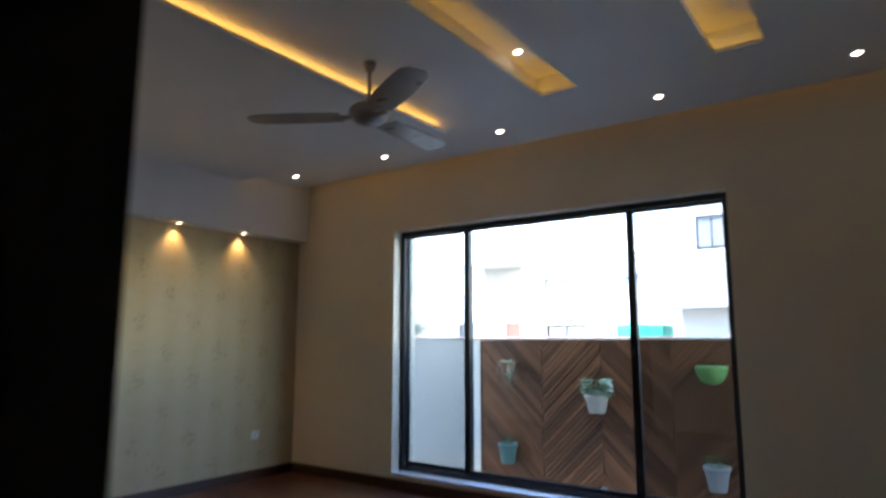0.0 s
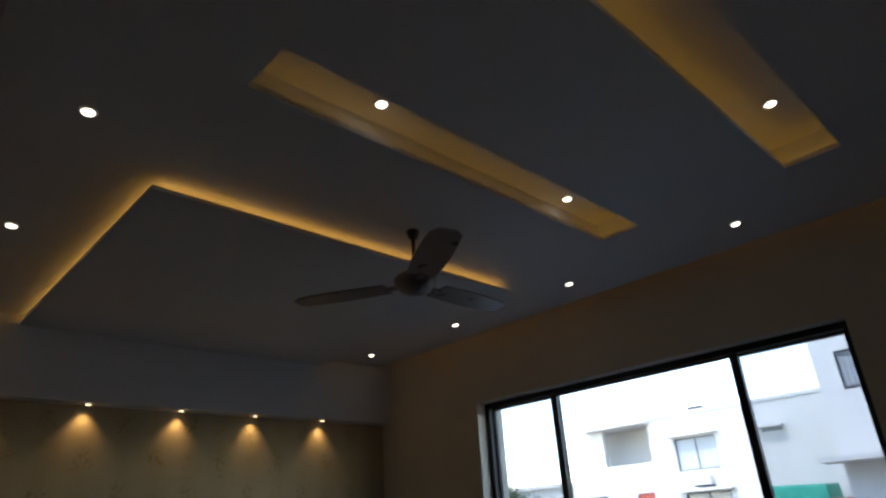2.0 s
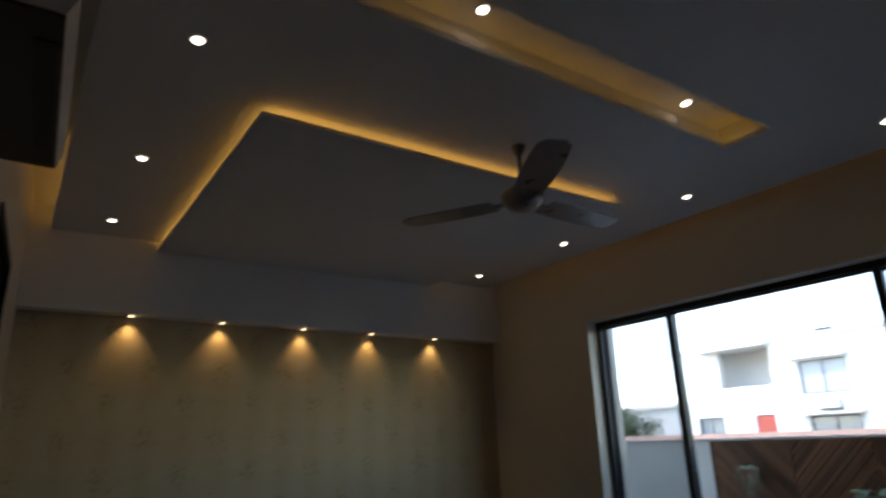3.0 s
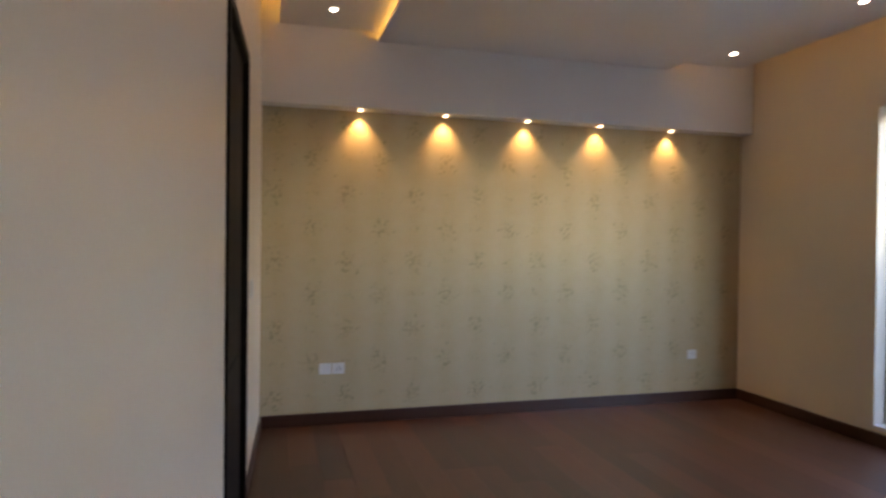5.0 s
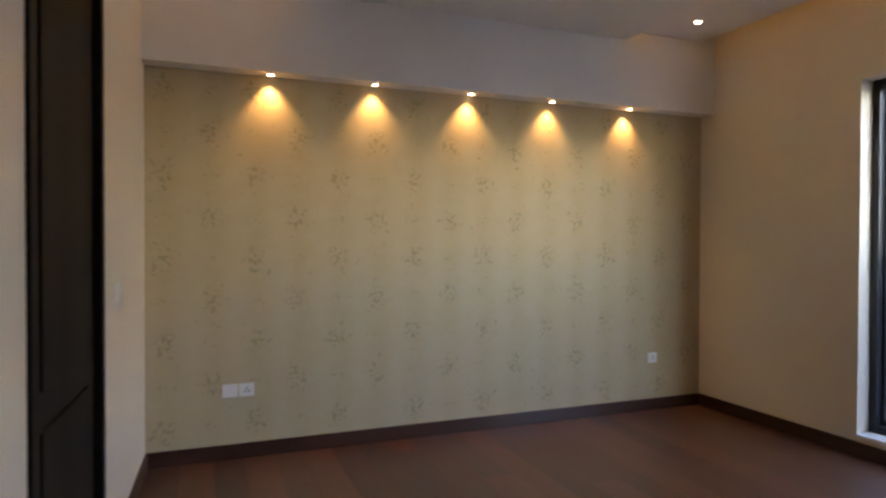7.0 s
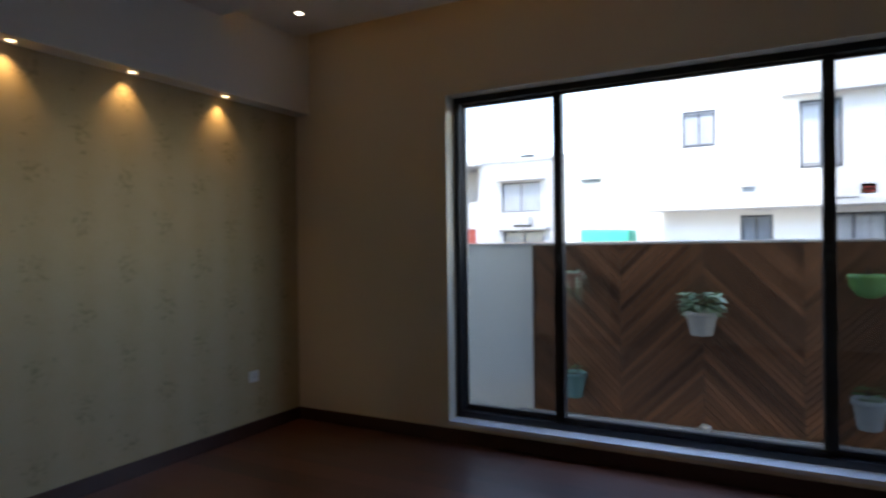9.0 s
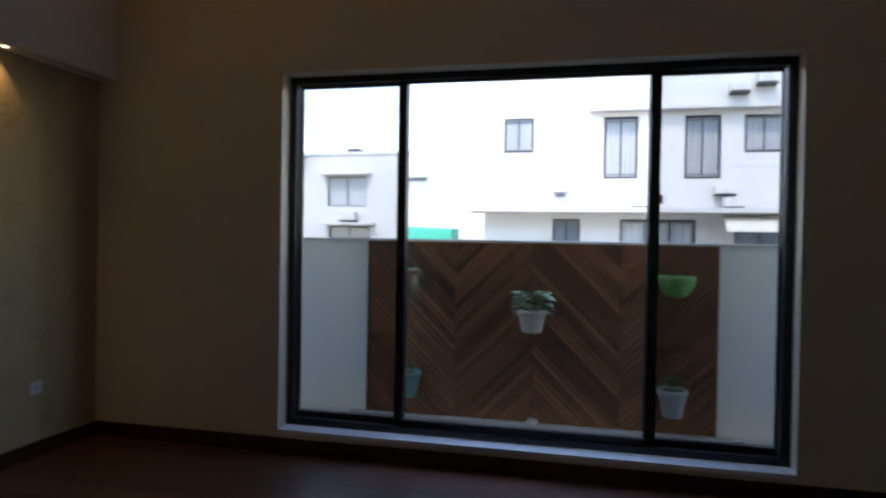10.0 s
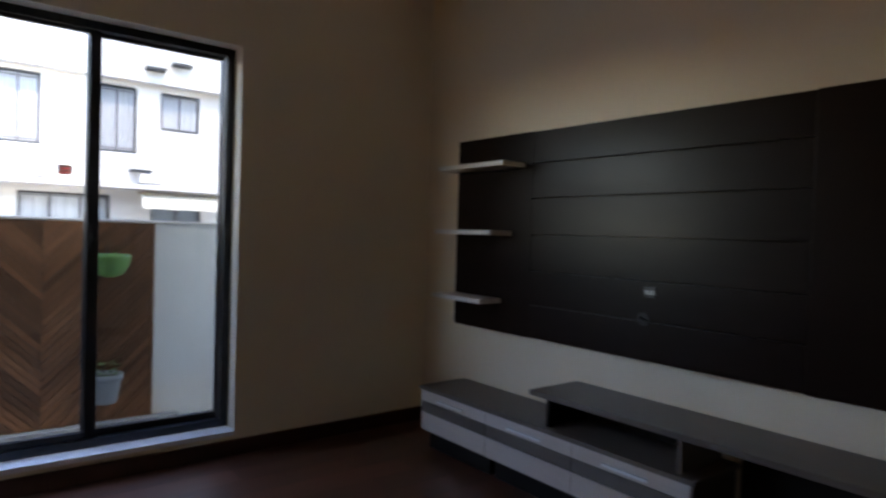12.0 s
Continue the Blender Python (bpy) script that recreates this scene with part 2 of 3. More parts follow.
def lathe(bm, profile, centre, seg=28):
    """A turned shape from (radius, height) pairs round the upright through centre."""
    cx, cy, cz = centre
    rings = []
    for r, z in profile:
        rings.append([bm.verts.new((cx + r * math.cos(6.28318 * k / seg), cy + r * math.sin(6.28318 * k / seg), cz + z)) for k in range(seg)])
    for a, b in zip(rings, rings[1:]):
        for k in range(seg):
            bm.faces.new((a[k], a[(k + 1) % seg], b[(k + 1) % seg], b[k]))
    bm.faces.new(list(reversed(rings[0])))
    bm.faces.new(rings[-1])
    return bm


def mesh_of(name, bm, mat, smooth=False):
    bmesh.ops.recalc_face_normals(bm, faces=bm.faces)
    me = bpy.data.meshes.new(name)
    bm.to_mesh(me)
    bm.free()
    me.materials.append(mat)
    if smooth:
        for p in me.polygons:
            p.use_smooth = True
    return me


def part(name, bm, mat, parent, label="", smooth=False):
    ob = new(name, mesh_of(name, bm, mat, smooth))
    ob.parent = parent
    if label:
        tagged(ob, label)
    return ob


def thing(name, label, category, group="", at=(0, 0, 0)):
    ob = new(name)
    ob.location = at
    return tagged(ob, label, category, group)


def setting(name, bm, mat, label, category, smooth=False):
    return tagged(new(name, mesh_of(name, bm, mat, smooth)), label, category, kind="structure")


# ---- the room: plan in metres ----
LX, NY = 6.10, 4.00
CEIL, SLAB, TOP = 3.16, 3.205, 3.33
WX0, WX1, WZ0, WZ1 = 1.443, 4.635, 0.155, 2.55
SOUTH0, SOUTHK = -0.48, -0.037
JAMB = 5.09


def south(x):
    return SOUTH0 + SOUTHK * x


def along_south(bm):
    """Turns shapes laid out along y = 0 onto the south wall, which runs slightly askew."""
    for v in bm.verts:
        v.co.y += south(v.co.x)
    return bm


setting("wall_west", boxes(((-0.25, -1.2, -0.1), (0, 4.35, TOP + 0.2))), PAPER, "cream wallpaper wall with soft stripes and small flower sprigs", "wall")
setting("wall_north", boxes(((0, NY, -0.1), (WX0, 4.35, TOP + 0.2)), ((WX1, NY, -0.1), (LX, 4.35, TOP + 0.2)),
                            ((WX0, NY, -0.1), (WX1, 4.35, WZ0 - 0.03)), ((WX0, NY, WZ1), (WX1, 4.35, TOP + 0.2))),
        CREAM, "cream painted wall around the large window", "wall")
setting("wall_east", boxes(((LX, -3.0, -0.1), (LX + 0.25, 4.35, TOP + 0.2))), CREAM, "cream painted wall behind the television panel", "wall")
DX0, DX1, DTOP = 1.45, 2.49, 2.52
setting("wall_south", along_south(boxes(((0, -0.23, -0.1), (DX0, 0, TOP)), ((DX0, -0.23, DTOP), (DX1, 0, TOP)), ((DX1, -0.23, -0.1), (JAMB - 0.03, 0, TOP)),
                                        ((JAMB - 0.03, -0.23, 2.53), (6.0, 0, TOP)), ((5.98, -0.23, -0.1), (LX, 0, TOP)))),
        CREAM, "cream painted wall with a dark wooden door", "wall")
setting("wall_lobby", boxes(((4.3, -3.0, -0.1), (LX, -2.8, TOP)), ((4.3, -2.8, -0.1), (4.5, -0.9, TOP))), CREAM, "plain cream painted lobby walls", "wall")
setting("beam", boxes(((0.0, -0.75, 2.55), (0.15, NY, TOP), 0.002)), WHITE, "plastered pale drop beam over the wallpaper wall", "beam")

# ceiling: a lower layer with two long slots, an upper layer above it
TROUGHS = ((3.65, 3.93, 0.44, 2.98), (4.81, 5.09, 0.44, 2.97))
SEDGE, NEDGE, EEDGE = -0.35, 3.86, 5.98
cbm = bmesh.new()
ys = (SEDGE, 0.44, 2.975, NEDGE)
xs = (0.15, 3.65, 3.93, 4.81, 5.09, EEDGE)
for i in range(5):
    for j in range(3):
        if j == 1 and i in (1, 3):
            continue
        rbox(cbm, (xs[i], ys[j], CEIL), (xs[i + 1], ys[j + 1], CEIL + 0.03))
for x0, x1, y0, y1 in TROUGHS:
    rbox(cbm, (x0 - 0.07, y0 - 0.02, CEIL + 0.03), (x1 + 0.02, y0, TOP))
    rbox(cbm, (x1, y0, CEIL + 0.03), (x1 + 0.02, y1 + 0.07, TOP))
    rbox(cbm, (x0 - 0.09, y0 - 0.02, CEIL + 0.03), (x0 - 0.07, y1 + 0.09, TOP))
    rbox(cbm, (x0 - 0.07, y1 + 0.07, CEIL + 0.03), (x1 + 0.02, y1 + 0.09, TOP))
# closing boards of the wall coves
rbox(cbm, (0.15, NEDGE - 0.16, CEIL + 0.03), (EEDGE - 0.16, NEDGE - 0.14, TOP))
rbox(cbm, (0.15, SEDGE + 0.14, CEIL + 0.03), (EEDGE - 0.16, SEDGE + 0.16, TOP))
rbox(cbm, (EEDGE - 0.16, SEDGE + 0.14, CEIL + 0.03), (EEDGE - 0.14, NEDGE - 0.14, TOP))
setting("ceiling", cbm, WHITE, "pale false ceiling with long lit slots", "ceiling")
setting("ceiling_slab", boxes(((-0.25, -3.0, TOP), (LX + 0.25, 4.35, TOP + 0.2))), WHITE, "plastered upper ceiling slab", "ceiling")
PX, PY0, PY1, PZ = 2.755, 0.412, 3.07, 3.085
setting("ceiling_panel", boxes(((0.15, PY0, PZ), (PX, PY1, PZ + 0.022), 0.002), ((0.15, PY0 + 0.12, PZ + 0.022), (PX - 0.12, PY1 - 0.12, CEIL))),
        WHITE, "dropped pale ceiling panel with glowing edges", "ceiling panel")


def led_strip(a, b, mat=WARMLED, label="warm white light strip hidden in the ceiling cove"):
    root = thing("led_strip", label, "light strip", "cove light strips")
    part("strip", boxes((a, b)), mat, root)
    return root


for x0, x1, y0, y1 in TROUGHS:
    led_strip((x0 - 0.045, y0 + 0.05, CEIL + 0.031), (x0 - 0.03, y1 + 0.03, CEIL + 0.034), SLOTLED)
    led_strip((x0 - 0.02, y1 + 0.03, CEIL + 0.031), (x1 - 0.02, y1 + 0.045, CEIL + 0.034), SLOTLED)
led_strip((0.3, NEDGE - 0.09, CEIL + 0.032), (EEDGE - 0.2, NEDGE - 0.07, CEIL + 0.042), DIMLED)
led_strip((0.2, SEDGE + 0.07, CEIL + 0.032), (1.5, SEDGE + 0.09, CEIL + 0.042))
led_strip((PX - 0.075, PY0 + 0.06, PZ + 0.024), (PX - 0.055, PY1 - 0.06, PZ + 0.034))
led_strip((0.17, PY0 + 0.055, PZ + 0.024), (PX - 0.09, PY0 + 0.075, PZ + 0.034))
led_strip((0.17, PY1 - 0.075, PZ + 0.024), (PX - 0.09, PY1 - 0.055, PZ + 0.034))


def downlight(x, y, z, mat, r=0.031, group="ceiling downlights", label="small round recessed downlight, lit"):
    root = thing("downlight", label, "downlight", group, at=(x, y, z))
    bm = bmesh.new()
    lathe(bm, ((r * 0.8, -0.0005), (r * 0.82, -0.006), (r * 1.1, -0.007), (r * 1.22, -0.003), (r * 1.22, 0.0005)), (0, 0, 0), 24)
    part("rim", bm, PLASTIC, root, "white plastic rim", smooth=True)
    bm = bmesh.new()
    tube(bm, (0, 0, -0.0105), (0, 0, -0.0072), r * 0.8, seg=24)
    part("lens", bm, mat, root, "bright lens")
    return root


for x in (0.53, 1.77, 3.03, 4.335, 5.52):
    downlight(x, 3.455, CEIL, SPOTLED)
for x in (0.56, 1.78, 3.10):
    downlight(x, 0.02, CEIL, SPOTLED)
downlight(5.58, 1.76, CEIL, SPOTLED)
for x, y in ((3.72, 1.07), (3.69, 2.565), (4.93, 2.57), (4.93, 1.07)):
    downlight(x, y, TOP, SPOTLED)
for y in (0.284, 0.994, 1.729, 2.424, 3.161):
    d = downlight(0.085, y, 2.55, WARMSPOT, 0.026, "wall washer spots", "small warm spotlight under the drop beam, lit")
    la = new("wall_washer_lamp", bpy.data.lights.new("wall_washer_lamp", "SPOT"))
    la.data.energy = WASH
    la.data.color = (1.0, 0.66, 0.30)
    la.data.spot_size = radians(96)
    la.data.spot_blend = 1.0
    la.data.shadow_soft_size = 0.012
    la.matrix_world = look((0.056, y, 2.534), (0.03, y, 1.9))

# ---- floor and skirting ----
floor = setting("floor", boxes(((-0.02, -3.0, -0.1), (LX + 0.02, 4.1, -0.012))), SKIRT, "dark reddish brown laminate floor of long planks", "floor")


def skirting(bm, label="dark brown wooden skirting board"):
    return setting("baseboard", bm, SKIRT, label, "skirting board")


skirting(boxes(((0, south(0.01), 0), (0.016, NY, 0.1), 0.003)))
skirting(boxes(((0.016, NY - 0.016, 0), (LX - 0.016, NY, 0.1), 0.003)))
skirting(boxes(((LX - 0.016, -0.7, 0), (LX, NY, 0.1), 0.003)))
skirting(along_south(boxes(((0.016, 0, 0), (DX0 - 0.002, 0.016, 0.1), 0.003), ((DX1 + 0.002, 0, 0), (JAMB - 0.035, 0.016, 0.1), 0.003))))

# ---- window ----
win = thing("window_1", "large dark aluminium sliding window with three panes", "window")
tagged(win, kind="structure")
FY0, FY1 = 4.115, 4.205
part("outer_frame", boxes(((WX0, FY0, WZ0), (WX0 + 0.05, FY1, WZ1), 0.003), ((WX1 - 0.05, FY0, WZ0), (WX1, FY1, WZ1), 0.003),
                          ((WX0 + 0.05, FY0, WZ1 - 0.045), (WX1 - 0.05, FY1, WZ1), 0.003), ((WX0 + 0.05, FY0, WZ0), (WX1 - 0.05, FY1, WZ0 + 0.05), 0.003)), ALU, win)
for x0, x1, ya in ((1.50, 2.28, 4.165), (2.216, 3.886, 4.13), (3.816, 4.60, 4.165)):
    yb = ya + 0.03
    z0, z1 = WZ0 + 0.052, WZ1 - 0.047
    w = 0.062
    xa, xb = max(x0, WX0 + 0.057), min(x1, WX1 - 0.057)
    sash = part("sash", boxes(((xa, ya, z0), (x0 + w if x0 > 1.6 else xa + 0.012, yb, z1), 0.002), ((x1 - w if x1 < 4.5 else xb - 0.012, ya, z0), (xb, yb, z1), 0.002),
                              ((xa + 0.01, ya, z0), (xb - 0.01, yb, z0 + 0.038), 0.002), ((xa + 0.01, ya, z1 - 0.022), (xb - 0.01, yb, z1), 0.002)), ALU, win)
    pane = part("pane", boxes(((xa + 0.012, ya + 0.012, z0 + 0.03), (xb - 0.012, ya + 0.018, z1 - 0.02))), GLASS if x0 == 2.216 else SCREENGLASS, sash, "clear glass" if x0 == 2.216 else "glass behind a fine grey insect screen")
    pane.visible_shadow = False
for x, y in ((2.246, 4.122), (3.852, 4.122)):
    bm = boxes(((x - 0.011, y - 0.004, 1.28), (x + 0.011, y + 0.008, 1.42), 0.004), ((x - 0.006, y - 0.022, 1.33), (x + 0.006, y, 1.37), 0.003))
    part("latch", bm, DARKPLASTIC, win, "black latch")
setting("window_sill", boxes(((WX0, NY - 0.012, WZ0 - 0.03), (WX1, FY0, WZ0), 0.004)), MARBLE, "white marble window sill", "window sill")

# ---- doors ----
door = thing("door_1", "closed dark wenge wooden door in its frame", "door")
tagged(door, kind="structure")
part("door_frame", along_south(boxes(((DX0, -0.15, 0), (DX0 + 0.06, 0.012, DTOP), 0.004), ((DX1 - 0.06, -0.15, 0), (DX1, 0.012, DTOP), 0.004), ((DX0 + 0.06, -0.15, DTOP - 0.06), (DX1 - 0.06, 0.012, DTOP), 0.004))), WENGE, door)
part("door_leaf", along_south(boxes(((DX0 + 0.063, -0.06, 0.006), (DX1 - 0.063, -0.02, DTOP - 0.063), 0.003))), WENGE, door)
for a, b in ((0.12, 0.9), (1.02, 2.3)):
    part("door_panel", along_south(boxes(((DX0 + 0.2, -0.021, a), (DX1 - 0.2, -0.012, b), 0.006))), WENGE, door)
entry = thing("door_2", "dark wenge wooden lining of the open entrance", "door frame")
tagged(entry, kind="structure")
part("jamb", along_south(boxes(((JAMB - 0.03, -0.245, 0), (JAMB, 0.004, 2.53), 0.003))), WENGE, entry)
part("jamb", along_south(boxes(((5.95, -0.245, 0), (5.98, 0.004, 2.53), 0.003))), WENGE, entry)
part("head_lining", along_south(boxes(((JAMB - 0.03, -0.245, 2.5), (5.98, 0.004, 2.53), 0.003))), WENGE, entry)

# ---- fittings on the walls ----


def wall_plate(name, y, z, w, h, marks):
    root = thing(name, "white plastic wall socket on the wallpaper" if marks else "white plastic blank plate on the wallpaper", "wall socket", "wall sockets", at=(0, y, z))
    part("plate", boxes(((0.0, -w / 2, -h / 2), (0.011, w / 2, h / 2), 0.003)), PLASTIC, root)
    if marks:
        part("socket_face", boxes(((0.010, -0.024, -0.024), (0.013, 0.024, 0.024), 0.001)), PLASTIC, root)
        for dy, dz in marks:
            part("pin_hole", boxes(((0.0125, dy - 0.004, dz - 0.006), (0.0138, dy + 0.004, dz + 0.006))), DARKPLASTIC, root)
    return root


wall_plate("wall_plate", 0.03, 0.455, 0.098, 0.088, ())
wall_plate("wall_socket", 0.135, 0.455, 0.098, 0.088, ((0, 0.012), (-0.012, -0.008), (0.012, -0.008)))
wall_plate("wall_socket", 3.48, 0.45, 0.09, 0.085, ((0, 0.012), (0, -0.01)))
sw = thing("light_switch", "white plastic light switch on the cream wall", "light switch")
part("plate", along_south(boxes(((1.02, 0, 1.13), (1.11, 0.010, 1.25), 0.003))), PLASTIC, sw)
part("rocker", along_south(boxes(((1.04, 0.009, 1.15), (1.09, 0.015, 1.23), 0.003))), PLASTIC, sw)

# split air conditioner
ac = thing("air_conditioner", "white split air conditioner high on the wall, underside coloured shade-dark", "air conditioner")
AX0, AX1, AZ = 3.0, 3.98, 2.50
bm = bmesh.new()
prof = ((0.0, 0.30), (0.17, 0.30), (0.20, 0.27), (0.205, 0.06), (0.185, 0.012), (0.0, 0.012))
ends = [[bm.verts.new((x, y, AZ + z)) for y, z in prof] for x in (AX0, AX1)]
for k in range(len(prof)):
    k2 = (k + 1) % len(prof)
    bm.faces.new((ends[0][k], ends[0][k2], ends[1][k2], ends[1][k]))
bm.faces.new(ends[0])
bm.faces.new(list(reversed(ends[1])))
part("casing", along_south(bm), PLASTIC, ac)
# Shade beneath the white unit is put into this part's charcoal colour.
part("shaded_base", along_south(boxes(((AX0 + 0.006, 0.0, AZ), (AX1 - 0.006, 0.184, AZ + 0.014), 0.003))), GREYPLASTIC, ac, "charcoal underside carrying the shade below the unit")
part("air_outlet", along_south(boxes(((AX0 + 0.05, 0.115, AZ - 0.004), (AX1 - 0.12, 0.172, AZ + 0.004), 0.001))), DARKPLASTIC, ac, "black air outlet")
part("louvre", along_south(boxes(((AX0 + 0.06, 0.172, AZ - 0.006), (AX1 - 0.13, 0.180, AZ + 0.006), 0.002))), GREYPLASTIC, ac)

# ---- ceiling fan ----
fan = thing("ceiling_fan", "dark bronze three-blade ceiling fan at rest on a short rod", "ceiling fan", at=(3.02, 1.86, 0))
FZ = 2.83
bm = bmesh.new()
lathe(bm, ((0.012, CEIL - 0.06), (0.024, CEIL - 0.055), (0.036, CEIL - 0.025), (0.04, CEIL)), (0, 0, 0))
part("canopy", bm, FANMETAL, fan, smooth=True)
bm = bmesh.new()
tube(bm, (0, 0, FZ + 0.06), (0, 0, CEIL - 0.06), 0.012)
part("rod", bm, FANMETAL, fan, smooth=True)
bm = bmesh.new()
lathe(bm, ((0.03, -0.075), (0.085, -0.06), (0.12, -0.02), (0.125, 0.015), (0.10, 0.045), (0.04, 0.06), (0.025, 0.09)), (0, 0, FZ))
part("motor", bm, FANMETAL, fan, smooth=True)
FANTURN = 211.0
for k in range(3):
    a = radians(FANTURN + 120 * k)
    turn = Matrix.Rotation(a, 4, "Z")
    bm = bmesh.new()
    n = 14
    top = []
    for i in range(n + 1):
        s = i / n
        r = 0.17 + 0.59 * s
        w = 0.070 + 0.030 * math.sin(math.pi * min(1, 0.15 + s * 0.75))
        if s > 0.94:
            w *= math.sqrt(max(0.0, 1 - ((s - 0.94) / 0.075) ** 2))
        tilt = radians(3)
        row = []
        for side in (-1, 1):
            for dz in (0.003, -0.003):
                row.append(bm.verts.new(turn @ Vector((r, side * w * math.cos(tilt), FZ - 0.02 - side * w * math.sin(tilt) + dz))))
        top.append(row)
    for p, q in zip(top, top[1:]):
        for i, j in ((0, 2), (2, 3), (3, 1), (1, 0)):
            bm.faces.new((p[i], p[j], q[j], q[i]))
    bm.faces.new((top[0][0], top[0][2], top[0][3], top[0][1]))
    bm.faces.new((top[-1][0], top[-1][1], top[-1][3], top[-1][2]))
    blade = part("blade", bm, FANMETAL, fan)
    bm = boxes(((0.09, -0.022, FZ - 0.028), (0.20, 0.022, FZ - 0.016), 0.003))
    bmesh.ops.transform(bm, matrix=turn, verts=bm.verts)
    part("blade_bracket", bm, FANMETAL, blade)

# ---- television wall ----
tv = thing("tv_panel", "dark wenge wall panel with horizontal grooves for a television", "wall panel")
PY_A, PY_B, PZ0, PZ1 = 0.52, 3.585, 0.80, 2.08
part("backing", boxes(((LX - 0.022, PY_A, PZ0), (LX - 0.001, PY_B, PZ1))), PANELWOOD, tv)
rows = (PZ0, 1.01, 1.22, 1.44, 1.665, 1.88, PZ1)
g = 0.004
v = 0.0006
part("side_board", boxes(((LX - 0.045, 2.86 + v, PZ0), (LX - 0.022, PY_B, PZ1), 0.002)), PANELWOOD, tv)
part("side_board", boxes(((LX - 0.045, PY_A, PZ0), (LX - 0.022, 1.25 - v, PZ1), 0.002)), PANELWOOD, tv)
for a, b in zip(rows, rows[1:]):
    part("board", boxes(((LX - 0.045, 1.25 + v, a + g), (LX - 0.022, 2.86 - v, b - g), 0.002)), PANELWOOD, tv)
sk = part("socket", boxes(((LX - 0.056, 1.965, 1.135), (LX - 0.045, 2.035, 1.19), 0.003)), GREYPLASTIC, tv, "grey socket")
for yy in (1.98, 2.0, 2.02):
    part("pin_hole", boxes(((LX - 0.0575, yy - 0.005, 1.15), (LX - 0.0555, yy + 0.005, 1.172))), PLASTIC, sk)
bm = bmesh.new()
tube(bm, (LX - 0.05, 2.04, 1.02), (LX - 0.043, 2.04, 1.02), 0.035, seg=24)
tube(bm, (LX - 0.062, 2.05, 1.025), (LX - 0.048, 2.02, 1.01), 0.010, seg=12)
part("cable_grommet", bm, DARKPLASTIC, tv, "black cable outlet")
for y0, y1, z in ((2.93, 3.575, 1.86), (3.03, 3.60, 1.43), (3.11, 3.62, 0.99)):
    s = thing("wall_shelf", "pale floating shelf on the dark wall panel", "shelf", "floating shelves")
    part("shelf_board", boxes(((5.87, y0, z), (LX - 0.045, y1, z + 0.03), 0.002)), SHELFWOOD, s)
    part("edge_band", boxes(((5.866, y0 + 0.001, z + 0.001), (5.8705, y1 - 0.001, z + 0.029))), PLASTIC, s, "white front edge")
    part("bracket", boxes(((LX - 0.075, y0 + 0.05, z - 0.012), (LX - 0.045, y1 - 0.05, z), 0.002)), WENGE, s)

CX = 5.70


def drawer_unit(y0, y1):
    root = thing("console_unit", "low television console unit with pale and brown drawer bands", "console", "console units")
    part("body", boxes(((CX + 0.02, y0 + 0.002, 0.12), (LX - 0.02, y1 - 0.002, 0.395))), CONSOLETOP, root)
    part("plinth", boxes(((CX + 0.07, y0 + 0.02, 0.0), (LX - 0.04, y1 - 0.02, 0.12))), WENGE, root)
    d = part("drawer_front", boxes(((CX, y0 + 0.003, 0.322), (CX + 0.02, y1 - 0.003, 0.393), 0.002)), CONSOLEFRONT, root, "pale drawer front")
    part("middle_band", boxes(((CX, y0 + 0.003, 0.25), (CX + 0.02, y1 - 0.003, 0.319), 0.002)), CONSOLETOP, root, "brown band")
    part("lower_front", boxes(((CX, y0 + 0.003, 0.135), (CX + 0.02, y1 - 0.003, 0.247), 0.002)), CONSOLEFRONT, root, "pale drawer front")
    ym = (y0 + y1) / 2
    bm = boxes(((CX - 0.026, ym - 0.125, 0.346), (CX - 0.014, ym + 0.125, 0.361), 0.003), ((CX - 0.02, ym - 0.11, 0.353), (CX, ym - 0.10, 0.361)), ((CX - 0.02, ym + 0.10, 0.353), (CX, ym + 0.11, 0.361)))
    part("handle", bm, CHROME, d, "chrome bar handle")
    return root


for y0, y1 in ((2.835, 3.47), (2.185, 2.835), (1.535, 2.185)):
    drawer_unit(y0, y1)
ct = thing("worktop", "grey-brown laminate top of the low console", "worktop")
part("top_board", boxes(((CX - 0.006, 1.52, 0.397), (LX - 0.018, 3.48, 0.42), 0.003)), CONSOLETOP, ct)
part("front_edging", boxes(((CX - 0.010, 1.52, 0.398), (CX - 0.006, 3.48, 0.419), 0.001)), CONSOLETOP, ct, "thin brown edging")
rs = thing("console_bridge", "raised grey-brown bridge shelf with an open niche", "shelf")
part("bridge_top", boxes(((CX - 0.012, 0.45, 0.578), (LX - 0.018, 2.48, 0.605), 0.004)), CONSOLETOP, rs)
part("niche_side", boxes(((CX + 0.03, 2.37, 0.421), (LX - 0.03, 2.39, 0.578))), WENGE, rs)
part("niche_side", boxes(((CX + 0.02, 1.60, 0.421), (LX - 0.03, 1.62, 0.578))), CONSOLETOP, rs)
# Near-black back puts the niche's dim interior into its colour.
part("niche_dark_back", boxes(((LX - 0.045, 1.62, 0.421), (LX - 0.03, 2.37, 0.578))), WENGE, rs)
part("tall_side", boxes(((CX + 0.02, 0.46, 0.0), (LX - 0.03, 0.49, 0.578))), WENGE, rs)
# Black sheet stands for the shade in the open recess below the bridge.
part("recess_dark_back", boxes(((LX - 0.045, 0.49, 0.0), (LX - 0.03, 1.50, 0.578))), WENGE, rs)

